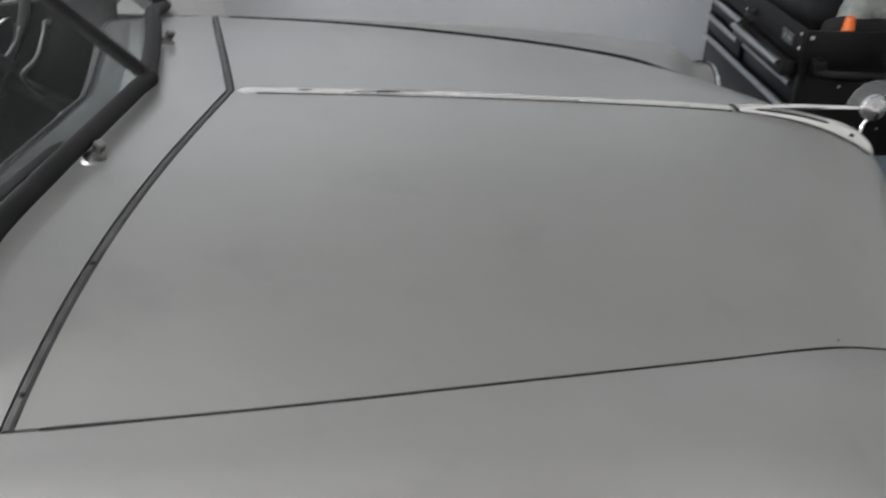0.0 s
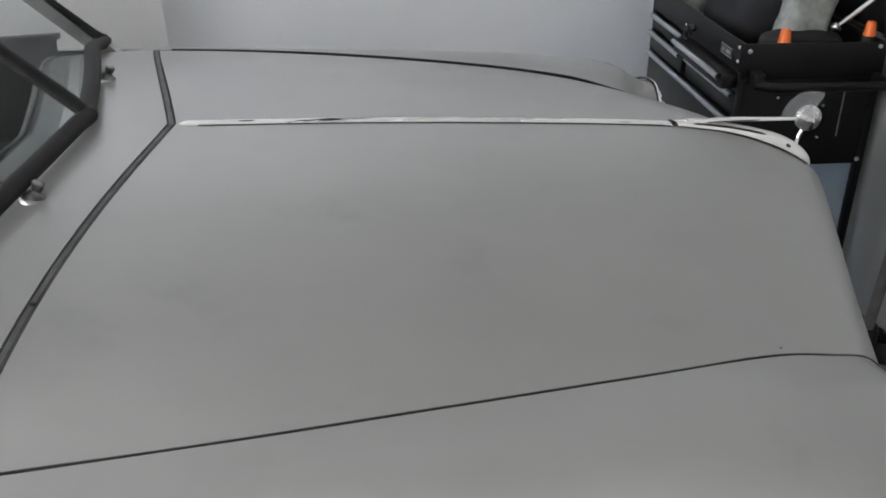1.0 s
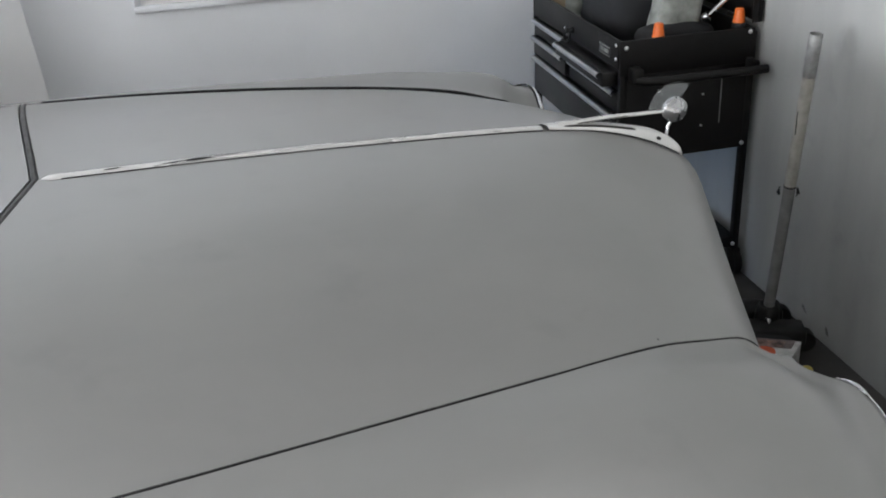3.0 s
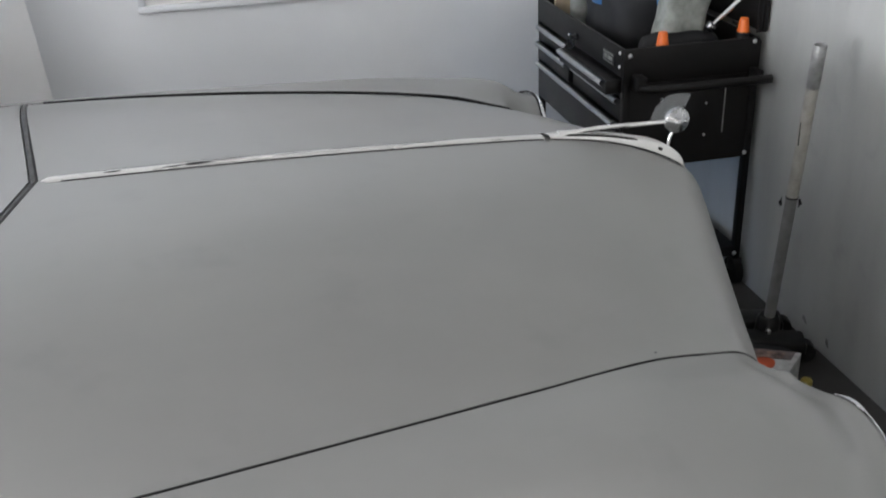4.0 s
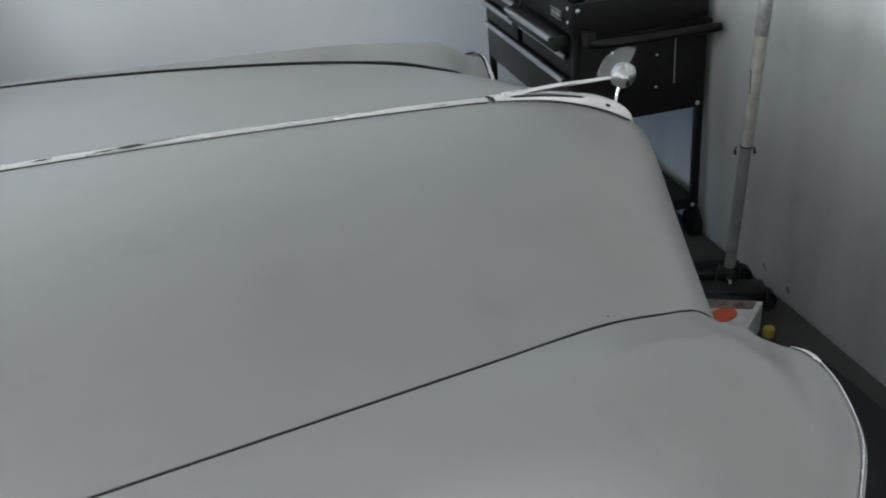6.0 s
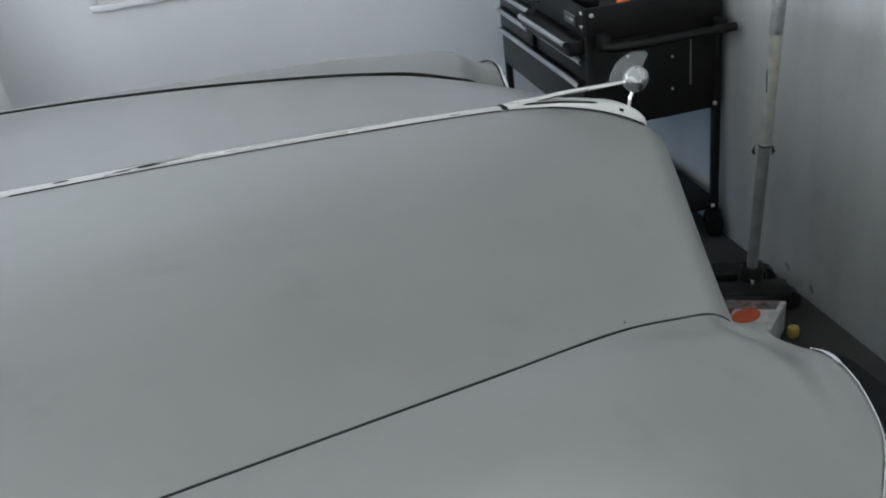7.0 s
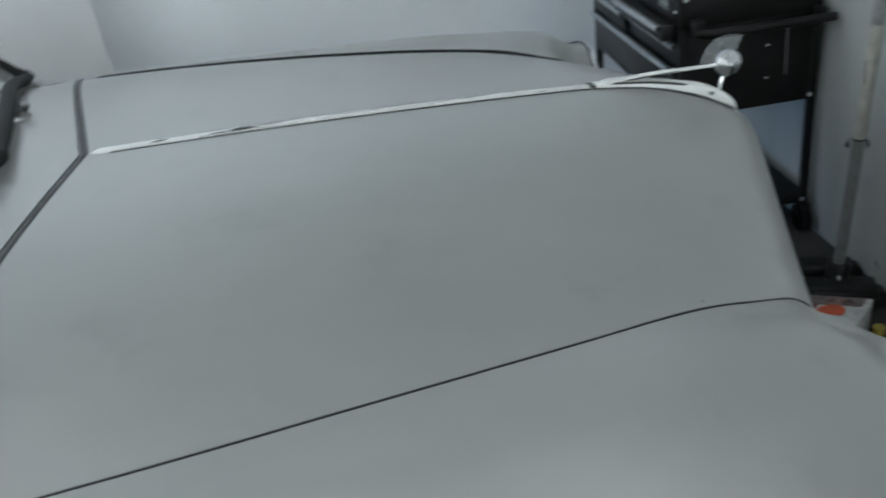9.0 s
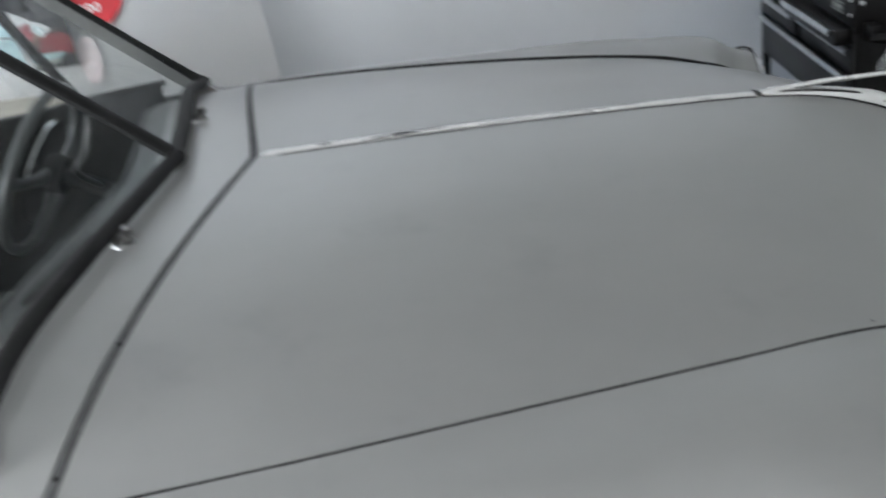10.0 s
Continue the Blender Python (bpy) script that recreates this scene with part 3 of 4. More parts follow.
boot = [[Vector((x, y * k, z - 0.05 * (abs(y) / 0.86) ** 3)) for y in (-0.86, -0.6, -0.3, 0, 0.3, 0.6, 0.86)] for x, z, k in ((-2.05, 1.06, 0.98), (-2.7, 1.1, 0.98), (-3.1, 1.08, 0.96), (-3.4, 1.02, 0.93), (-3.65, 0.92, 0.87), (-3.82, 0.74, 0.79), (-3.86, 0.55, 0.77), (-3.82, 0.36, 0.77))]
part("boot_lid", grid(boot)[0], PRIMER, car, "primer grey boot lid")
nose = [[Vector((x - 0.18 * (abs(y) / 0.95) ** 2, y, z)) for y in [0.95 * k / 10 for k in range(-10, 11)]] for x, z in ((1.30, 0.60), (1.36, 0.52), (1.36, 0.40), (1.30, 0.3))]
part("front_panel", grid(nose)[0], PRIMER, car, "primer grey panel under the hood's nose")
# unseen block, lowered and widened to stop light passing under the car
part("underbody", box(-3.6, 1.1, -0.93, 0.93, 0.09, 0.42, 0.02), BLACK_RUBBER, car)

# inside: dash, steering wheel, bench
dash_rows = []
for y in [k / 12 * 0.80 for k in range(-12, 13)]:
    a = abs(y)
    x0, z0 = lerp_table(FOOT, a) - 0.035, cowl_z(y) - 0.014
    dash_rows.append([Vector((x0 + 0.02, y, z0 - 0.01)), Vector((x0 - 0.02, y, z0)), Vector((x0 - 0.06, y, z0 + 0.003)), Vector((x0 - 0.085, y, z0 - 0.006)), Vector((x0 - 0.10, y, z0 - 0.03)), Vector((x0 - 0.095, y, z0 - 0.14)), Vector((x0 - 0.06, y, z0 - 0.30)), Vector((x0 - 0.02, y, z0 - 0.6))])
dash = part("dashboard", grid([r[2:] for r in dash_rows])[0], DASH, car, "dark painted dashboard")
part("dash_top", grid([r[:3] for r in dash_rows])[0], DASH_TOP, dash, "paler grey top of the dash under the glass")
part("dash_trim", tube([(lerp_table(FOOT, abs(y)) - 0.112, y, cowl_z(y) - 0.0125) for y in [k / 10 * 0.72 for k in range(-10, 11)]], 0.0035, 8), RUBBER, dash, "dusty grey trim along the dash top")
part("defroster_slot", tube(smooth_path([(-0.252, -0.225, 1.0865), (-0.266, -0.30, 1.0855), (-0.285, -0.40, 1.084), (-0.30, -0.47, 1.082)], 14), [0.004, 0.010] + [0.0125] * 10 + [0.010, 0.004], 12, flat=0.22), BLACK_RUBBER, dash, "black defroster slot")
for y in (-0.30, -0.18, 0.02, 0.12):
    part("knob", lathe([(0.006, 0), (0.006, 0.02), (0.014, 0.024), (0.015, 0.034), (0.006, 0.04)], (-0.31 - 0.15 * abs(y), y, 0.99), (-1, 0, 0.1), 18), CHROME, dash, "bright dash knob")
SW, SWN = Vector((-0.628, 0.46, 0.984)), Vector((-0.901, 0.068, 0.43)).normalized()
turn = SWN.to_track_quat("Z", "Y").to_matrix().to_4x4()
ring = [SW + (turn @ Vector((0.205 * math.cos(a), 0.205 * math.sin(a), 0))) for a in [2 * math.pi * k / 56 for k in range(56)]]
wheel = part("steering_wheel", tube(ring, 0.0135, 14, up=SWN, loop=True), WHEEL_RIM, car, "large grey steering wheel with a thin rim")
for a in (0.2, math.pi - 0.2, -math.pi / 2):
    spoke = [SW + turn @ Vector((d * math.cos(a), d * math.sin(a), h)) for d, h in ((0.03, -0.03), (0.08, -0.026), (0.13, -0.018), (0.17, -0.006), (0.2, 0))]
    part("spoke", tube(spoke, [0.024, 0.018, 0.014, 0.013, 0.018], 12, flat=0.5, up=SWN), WHEEL_RIM, wheel)
horn = [SW + (turn @ Vector((0.13 * math.cos(a), 0.13 * math.sin(a), -0.012))) for a in [2 * math.pi * k / 40 for k in range(40)]]
part("horn_ring", tube(horn, 0.004, 8, up=SWN, loop=True), CHROME, wheel, "bright horn ring")
part("hub", lathe([(0.045, -0.06), (0.05, -0.03), (0.04, -0.01), (0.015, -0.002)], SW, SWN, 28), INTERIOR, wheel)
lever = [(-0.49, 0.44, 0.925), (-0.505, 0.36, 1.0), (-0.465, 0.35, 1.045), (-0.44, 0.35, 1.105), (-0.431, 0.35, 1.129)]
part("gear_lever", tube(smooth_path(lever, 20), [0.006] * 16 + [0.008, 0.010, 0.009, 0.004], 12), PITTED, wheel, "dull metal gear lever on the steering column")
part("column", tube([SW - 0.05 * SWN, SW - 0.55 * SWN], 0.022, 14), INTERIOR, wheel)
bench = part("seat", box(-1.75, -1.15, -0.72, 0.72, 0.35, 0.72, 0.06, seg=4), INTERIOR, car, "dark cloth bench seat")
part("backrest", box(-1.95, -1.72, -0.72, 0.72, 0.6, 1.12, 0.07, seg=4), INTERIOR, bench)
part("cabin_floor", box(-2.7, -0.25, -0.82, 0.82, 0.28, 0.34, 0.0), INTERIOR, car)

# bright strip along the hood's middle, and the ornament on its nose
strip_rows = []
for k in range(61):
    x = 0.009 + 0.948 * (k / 60) ** 1.35
    taper = 0.25 + 0.75 * ease((x - 0.009) / 0.014)
    hw, h, z = 0.001 + 0.0126 * taper, 0.001 + 0.0048 * taper, mid_z(x) - 0.0012
    strip_rows.append([Vector((x, y * hw, z + e * h)) for y, e in ((-1, -0.5), (-0.98, 0.3), (-0.85, 0.62), (0, 1), (0.85, 0.62), (0.98, 0.3), (1, -0.5))])
part("hood_strip", grid(strip_rows)[0], STRIP, car, "slim chrome strip along the hood's middle", sharp=70)
# black underlay paints the shadow line along the strip's lower edge
pad = [[Vector((x, y * 0.0152, mid_z(x) + e)) for y, e in ((-1, -0.004), (-1, 0.0014), (1, 0.0014), (1, -0.004))] for x in [0.045 + 0.91 * k / 50 for k in range(51)]]
part("strip_edge_shade", grid(pad)[0], BLACK_RUBBER, car, "black underlay painting the shade line below the chrome strip", sharp=30)
# dark reflections in the strip, painted on as fixed blots
for x0, x1, y0, y1 in ((0.262, 0.312, -0.0085, 0.003), (0.222, 0.262, -0.0085, -0.004), (0.312, 0.372, -0.001, 0.003), (0.118, 0.150, -0.006, 0.0)):
    blot = []
    for k in range(13):
        f = k / 12
        wide = math.sin(math.pi * min(0.97, max(0.03, f))) ** 0.7
        x = x0 + (x1 - x0) * f
        yc, yw = (y0 + y1) / 2 + 0.0018 * (f - 0.5), (y1 - y0) / 2 * wide
        blot.append([Vector((x, yc + yw * e, mid_z(x) - 0.0012 + 0.0058 * (1 - 0.35 * (abs(yc + yw * e) / 0.0112) ** 1.6) + 0.0002)) for e in (-1, -0.5, 0, 0.5, 1)])
    part("painted_reflection", grid(blot)[0], BLACK_RUBBER, car, "dark reflection painted on the strip")
ORN_W = [(0.962, 0.0125), (1.0, 0.0160), (1.06, 0.0175), (1.14, 0.0165), (1.20, 0.0145), (1.245, 0.0115), (1.262, 0.0080), (1.268, 0.003)]
ORN_H = [(0.962, 0.0072), (1.0, 0.0105), (1.075, 0.0135), (1.143, 0.0195), (1.185, 0.0255), (1.215, 0.0265), (1.245, 0.0235), (1.262, 0.016), (1.268, 0.006)]


def ornament_point(x, y, e):
    return Vector((x, y * lerp_table(ORN_W, x), mid_z(x) - 0.001 + e * lerp_table(ORN_H, x)))


SECTION = ((-1, -0.2), (-1, 0.3), (-0.94, 0.6), (-0.8, 0.82), (-0.45, 0.97), (0, 1.0), (0.45, 0.97), (0.8, 0.82), (0.94, 0.6), (1, 0.3), (1, -0.2))
bm, vs = grid([[ornament_point(0.964 + 0.304 * (k / 36) + (-0.006 * y if k == 0 else 0), y, e) for y, e in SECTION] for k in range(37)])
bm.faces.new(vs[-1])
orn = part("hood_ornament", bm, BRIGHT, car, "chrome hood ornament on the nose", sharp=60)
part("joint", tube([ornament_point(0.9625 - 0.005 * y, y * 1.02, e) for y, e in SECTION], 0.0014, 8), BLACK_RUBBER, orn, "dark joint between strip and ornament")
arm = [ornament_point(0.99, 0, 0.75), Vector((1.03, 0, 1.0785)), Vector((1.09, 0, 1.0808)), Vector((1.15, 0, 1.0800)), Vector((1.225, 0, 1.0785))]
part("arm", tube(smooth_path(arm, 18), [0.0098 - 0.0046 * k / 17 for k in range(18)], 12, flat=0.6), BRIGHT, orn, "slender chrome arm")
for side in (-1, 1):
    part("groove", tube([ornament_point(x, side * 0.84, 0.80) for x in [1.0 + 0.155 * k / 16 for k in range(17)]], [0.0006] + [0.0023] * 15 + [0.0006], 8), BLACK_RUBBER, orn, "black line along the groove")
    part("arm_line", tube([Vector((x, side * (0.0118 - 0.034 * (x - 1.03)), 1.0800 + 0.012 * (x - 1.03))) for x in [1.03 + 0.11 * k / 10 for k in range(11)]], [0.0005] + [0.0011] * 9 + [0.0005], 8), BLACK_RUBBER, orn, "thin dark line along the arm")
    part("foot_line", tube([ornament_point(x, side * 1.02, 0.02) for x in [0.97 + 0.285 * k / 30 for k in range(31)]], 0.0017, 8), BLACK_RUBBER, orn, "black line along the ornament's foot")
    part("mark", box(1.201, 1.210, side * 0.0146 - 0.002, side * 0.0146 + 0.002, 1.024, 1.030, 0.0008, tilt=Matrix.Rotation(radians(28), 4, "Y")), BLACK_RUBBER, orn, "small dark recess")
HUB = Vector((1.244, 0, 1.0795))
part("hub_cap", lathe([(0.0012, -0.0235), (0.0250, -0.0070), (0.0265, -0.0045), (0.0265, 0.0045), (0.0250, 0.0070), (0.0012, 0.0235)], HUB, (0, 1, 0), 54), SPUN, orn, "turned chrome cone", smooth=False)
part("stem", tube([HUB + Vector((-0.006, 0, -0.022)), (1.231, 0, 1.045), (1.228, 0, 1.025)], 0.0034, 10), CHROME, orn)
arc = [radians(62 + 116 * k / 24) for k in range(25)]
fin = [[HUB + Vector((r * math.cos(a), y, r * math.sin(a))) for r, y in ((0.02, -0.003), (0.054, -0.003), (0.0575, 0), (0.054, 0.003), (0.02, 0.003))] for a in arc]
bm, vs = grid(fin)
bm.faces.new(vs[0]), bm.faces.new(vs[-1])
part("fin", bm, LUCITE, orn, "clear plastic fan-shaped fin", smooth=False)

# ---- tool cart in the corner ----
CX0, CX1, CY0, CY1 = 1.60, 2.075, 1.13, 2.035
cart = thing("tool_cart", ((CX0 + CX1) / 2, (CY0 + CY1) / 2, 0), "black steel tool cart with bright drawer pulls", "tool cart")
for x in (CX0 + 0.016, CX1 - 0.005):
    for y in (CY0 + 0.016, CY1 - 0.016):
        part("post", box(x - 0.0125, x + 0.0125, y - 0.0135, y + 0.0135, 0.10, 0.905, 0.003), CART, cart)
        caster = part("caster", lathe([(0.02, -0.014), (0.05, -0.014), (0.052, 0), (0.05, 0.014), (0.02, 0.014)], (x, y, 0.052), (1, 0, 0), 24), BLACK_RUBBER, cart)
        part("fork", box(x - 0.022, x + 0.022, y - 0.015, y + 0.015, 0.06, 0.104, 0.003), GREASE, caster)
part("body", box(CX0 + 0.012, CX1 - 0.004, CY0 + 0.006, CY1 - 0.006, 0.50, 0.80, 0.004), CART, cart)
part("lower_shelf", box(CX0 + 0.004, CX1 - 0.004, CY0 + 0.004, CY1 - 0.004, 0.115, 0.155, 0.004), CART, cart)
tray = part("tray_floor", box(CX0 + 0.01, CX1 - 0.01, CY0 + 0.01, CY1 - 0.01, 0.80, 0.812, 0.002), CART, cart)
part("tray_side", box(CX0, CX1, CY0, CY0 + 0.012, 0.80, 0.918, 0.004), CART, tray)
part("tray_side", box(CX0, CX1, CY1 - 0.012, CY1, 0.80, 0.918, 0.004), CART, tray)
part("tray_front", box(CX0 - 0.002, CX0 + 0.01, CY0 + 0.013, CY1 - 0.013, 0.822, 0.918, 0.004), CART, tray)
part("tray_back", box(CX1 - 0.012, CX1, CY0 + 0.013, CY1 - 0.013, 0.80, 0.918, 0.004), CART, tray)


lid = part("lid", box(CX1 + 0.006, CX1 + 0.024, CY0 + 0.004, CY1, 0.93, 1.42, 0.005), CART, cart, "black steel lid standing open against the wall")
part("lid_rim", box(CX1 - 0.012, CX1 + 0.0055, CY0 + 0.004, CY0 + 0.012, 0.93, 1.42, 0.002), CART, lid)
for y in (CY0 + 0.16, CY1 - 0.16):
    part("hinge", lathe([(0.006, -0.04), (0.006, 0.04)], (CX1 + 0.006, y, 0.924), (0, 1, 0), 14), GREASE, lid, "dark steel hinge")


def screw(at, axis, parent, r=0.0075):
    part("screw", lathe([(r, -0.002), (r, 0.0015), (r * 0.7, 0.004), (r * 0.2, 0.005)], at, axis, 16), ALU, parent, "small bright screw")


for x, z in ((CX0 + 0.02, 0.895), (CX1 - 0.02, 0.905), (CX1 - 0.018, 0.518), (CX1 - 0.018, 0.13), (CX0 + 0.14, 0.74), (CX0 + 0.30, 0.71), (CX0 + 0.30, 0.60), (CX0 + 0.33, 0.78)):
    screw((x, CY0 - (0.001 if z > 0.8 else -0.001 if 0.2 < z < 0.8 and x < CX1 - 0.05 else 0.001), z), (0, -1, 0), cart, 0.0075 if z > 0.8 or x > CX1 - 0.05 else 0.004)
for y, z in ((CY0 + 0.03, 0.90), (CY0 + 0.03, 0.855)):
    screw((CX0 - 0.002, y, z), (-1, 0, 0), tray, 0.006)
part("side_rib", box(CX0 + 0.366, CX0 + 0.370, CY0 + 0.003, CY0 + 0.008, 0.60, 0.78, 0.001), DULL, cart, "thin bright edge of a slot")


def drawer(y0, y1, z0, z1, out, open_to_end=True):
    face = part("drawer", box(CX0 - 0.004 - out, CX0 + 0.012, y0, y1, z0, z1, 0.003), CART_FACE, cart, "black steel drawer")
    zt = z1 - 0.012
    prof = [(0.002, 0.0125)] + [(-0.008 - 0.010 * math.sin(a), 0.0025 + 0.010 * math.cos(a)) for a in [k * 0.42 for k in range(8)]]
    rows = [[Vector((CX0 - 0.004 - out + dx, y, zt + dz)) for dx, dz in prof] for y in (y0 + 0.012, y1 - 0.012)]
    bm, vs = grid(rows)
    bmesh.ops.solidify(bm, geom=bm.faces[:], thickness=0.002)
    part("pull", bm, PULL, face, "full-width aluminium drawer pull", sharp=25)


drawer(CY0 + 0.03, 1.62, 0.764, 0.812, 0.045)
drawer(1.635, CY1 - 0.03, 0.752, 0.812, 0.0)
drawer(CY0 + 0.03, 1.62, 0.672, 0.745, -0.008)
drawer(1.635, CY1 - 0.03, 0.672, 0.745, 0.004)
drawer(CY0 + 0.03, CY1 - 0.03, 0.52, 0.665, 0.002)
lock = part("latch", lathe([(0.012, 0), (0.013, 0.008), (0.009, 0.012), (0.007, 0.02), (0.010, 0.026), (0.006, 0.03)], (CX0 - 0.003, 1.56, 0.862), (-1, 0, 0), 18), GREASE, tray, "round black latch with a bright pin")
part("pin", lathe([(0.005, 0.024), (0.005, 0.034), (0.002, 0.036)], (CX0 - 0.003, 1.56, 0.866), (-1, 0, 0.25), 14), CHROME, lock, "bright pin")
part("bail", tube(smooth_path([(CX0 - 0.02, 1.575, 0.862), (CX0 - 0.03, 1.585, 0.84), (CX0 - 0.03, 1.57, 0.822), (CX0 - 0.025, 1.548, 0.83), (CX0 - 0.02, 1.545, 0.858)], 16), 0.004, 8), GREASE, lock, "black bail of the lock")
badge = part("badge", box(CX0 - 0.006, CX0 - 0.002, 1.20, 1.30, 0.848, 0.884, 0.001), DARK_PRINT, tray, "small badge with pale marks")
for y0, y1, z0, z1 in ((1.205, 1.295, 0.879, 0.882), (1.205, 1.295, 0.850, 0.853), (1.215, 1.25, 0.860, 0.872), (1.26, 1.285, 0.860, 0.872)):
    part("mark", box(CX0 - 0.008, CX0 - 0.006, y0, y1, z0, z1, 0), RAG, badge)
part("handle", tube([(CX0 + 0.045, CY0, 0.80), (CX0 + 0.045, CY0 - 0.05, 0.798), (CX0 + 0.07, CY0 - 0.066, 0.797), (CX0 + 0.2, CY0 - 0.07, 0.795), (CX1 + 0.012, CY0 - 0.07, 0.795)], 0.0145, 14), CART, cart, "black tubular push handle")
part("handle_bracket", box(CX0 + 0.028, CX0 + 0.062, CY0 - 0.055, CY0 + 0.002, 0.785, 0.835, 0.006), CART, cart)
part("handle_bracket", box(CX1 - 0.03, CX1 - 0.005, CY0 - 0.055, CY0 + 0.002, 0.775, 0.82, 0.006), CART, cart)

# ---- on the cart ----
for x, y, h in ((1.745, 1.165, 0.960), (2.035, 1.175, 0.978)):
    bottle = thing("glue_bottle", (x, y, 0.812), "small bottle with a bright orange cone cap", "bottle", "bottles in the tray")
    part("bottle", lathe([(0.02, 0.0), (0.022, 0.004), (0.022, h - 0.812 - 0.05), (0.014, h - 0.812 - 0.042)], (x, y, 0.812), n=24), BAG, bottle)
    part("cap", lathe([(0.0208, 0), (0.0208, 0.006), (0.0195, 0.012), (0.0150, 0.046), (0.0130, 0.050), (0.005, 0.051)], (x, y, h - 0.054), n=28), ORANGE, bottle, "orange cone cap")


def lumpy(x0, x1, y0, y1, z0, z1, seed, amount=0.02, power=4):
    """A soft bag-like block."""
    bm = bmesh.new()
    bmesh.ops.create_icosphere(bm, subdivisions=4, radius=1)
    for v in bm.verts:
        c = v.co
        q = (abs(c.x) ** power + abs(c.y) ** power + abs(c.z) ** power) ** (-1 / power)
        p = c * q
        n = noise.noise(p * 2.1 + Vector((seed, 0, 0))) + 0.5 * noise.noise(p * 5 + Vector((0, seed, 0)))
        p = p * (1 + amount / 0.12 * 0.3 * n)
        v.co = Vector(((x0 + x1) / 2 + p.x * (x1 - x0) / 2, (y0 + y1) / 2 + p.y * (y1 - y0) / 2, max(z0, (z0 + z1) / 2 + p.z * (z1 - z0) / 2)))
    return bm


def sway(bm, lean):
    """Leans a shape towards +x as it rises."""
    for v in bm.verts:
        v.co.x += lean * (v.co.z - 0.95)
    return bm


bag = thing("tool_bag", (1.83, 1.55, 0.812), "open black nylon tool bag with blue trim", "bag")
part("body", lumpy(1.66, 2.02, 1.34, 1.74, 0.812, 1.06, 3.0), BAG, bag)
part("strap", tube(smooth_path([(1.72, 1.42, 1.02), (1.74, 1.46, 1.12), (1.80, 1.54, 1.15), (1.86, 1.62, 1.12), (1.88, 1.66, 1.02)], 20), 0.012, 10, flat=0.4), BAG, bag)
part("blue_trim", box(1.655, 1.675, 1.50, 1.57, 0.98, 1.06, 0.006, turn=10), BLUE, bag, "blue plastic trim")
part("blue_trim", box(1.80, 1.83, 1.335, 1.36, 1.0, 1.07, 0.006, turn=-14), BLUE, bag, "blue plastic trim")
towel = thing("shop_towel", (1.87, 1.27, 0.812), "crumpled grey shop towel stuffed in the tray", "towel")
part("cloth", sway(lumpy(1.775, 1.935, 1.225, 1.335, 0.812, 1.13, 8.0, 0.03, 4), 0.19), RAG, towel)
pad = thing("tool_roll", (1.83, 1.235, 0.812), "dark rolled cloth lying in the tray", "tool roll")
part("roll", lumpy(1.70, 1.98, 1.19, 1.30, 0.812, 0.935, 5.0, 0.02, 3), BAG, pad)
wrench = thing("ratchet", (1.96, 1.30, 0.93), "long chrome ratchet leaning on the bag", "ratchet")
part("shaft", tube([(1.937, 1.2, 0.956), (1.985, 1.2, 0.995), (2.09, 1.2, 1.079)], [0.0065, 0.0075, 0.0085], 12), CHROME, wrench)
part("head", lathe([(0.014, -0.012), (0.017, -0.008), (0.017, 0.008), (0.014, 0.012)], (1.930, 1.2, 0.950), (0.5, -0.6, 0.6), 20), OLD_CHROME, wrench)
can = thing("spray_can", (1.66, 1.82, 0.812), "pale grey can standing in the tray", "can")
part("can", lathe([(0.033, 0), (0.035, 0.004), (0.035, 0.15), (0.03, 0.158), (0.018, 0.166), (0.017, 0.18)], (1.69, 1.80, 0.812), n=28), RAG, can)
flap = thing("cardboard_sleeve", (1.75, 1.93, 0.812), "folded piece of tan cardboard in the tray", "cardboard")
part("sheet", box(1.63, 1.92, 1.915, 1.93, 0.812, 1.02, 0.002, turn=4), CARDBOARD, flap)

# ---- in front of the car ----
jack = thing("floor_jack", (1.93, 0.70, 0), "greasy black floor jack with an upright handle", "floor jack")
part("frame", box(1.80, 2.04, 0.60, 0.69, 0.03, 0.085, 0.012, turn=-20), GREASE, jack)
part("frame", box(1.80, 2.04, 0.74, 0.83, 0.03, 0.085, 0.012, turn=-20), GREASE, jack)
part("yoke", lathe([(0.035, 0), (0.04, 0.01), (0.036, 0.06), (0.028, 0.07)], (1.95, 0.695, 0.06), (0, -0.09, 1), 24), GREASE, jack)
part("pivot_bolt", lathe([(0.008, -0.05), (0.008, 0.0), (0.004, 0.004)], (1.925, 0.64, 0.10), (-0.4, -1, 0.3), 16), OLD_CHROME, jack, "shiny pivot bolt")
for x, y in ((1.83, 0.66), (1.83, 0.80), (2.03, 0.60), (2.04, 0.76)):
    part("wheel", lathe([(0.01, -0.02), (0.034, -0.02), (0.036, 0), (0.034, 0.02), (0.01, 0.02)], (x, y, 0.036), (0.3, 1, 0), 20), GREASE, jack)
HT, HB = Vector((1.95, 0.602, 1.026)), Vector((1.95, 0.690, 0.10))
part("lower_tube", tube([HB, HB.lerp(HT, 0.5)], 0.0172, 20), GREY_TUBE, jack, "worn grey lower handle tube")
part("middle_tube", tube([HB.lerp(HT, 0.495), HB.lerp(HT, 0.868)], 0.0180, 20), CREAM, jack, "cream painted handle tube")
grip = part("grip", lathe([(0.0175, 0), (0.0188, 0.002), (0.0188, 0.124), (0.018, 0.126), (0.0155, 0.126), (0.0155, 0.08)], HB.lerp(HT, 0.866), HT - HB, 28, cap=False), DULL, jack, "bare metal end of the handle")
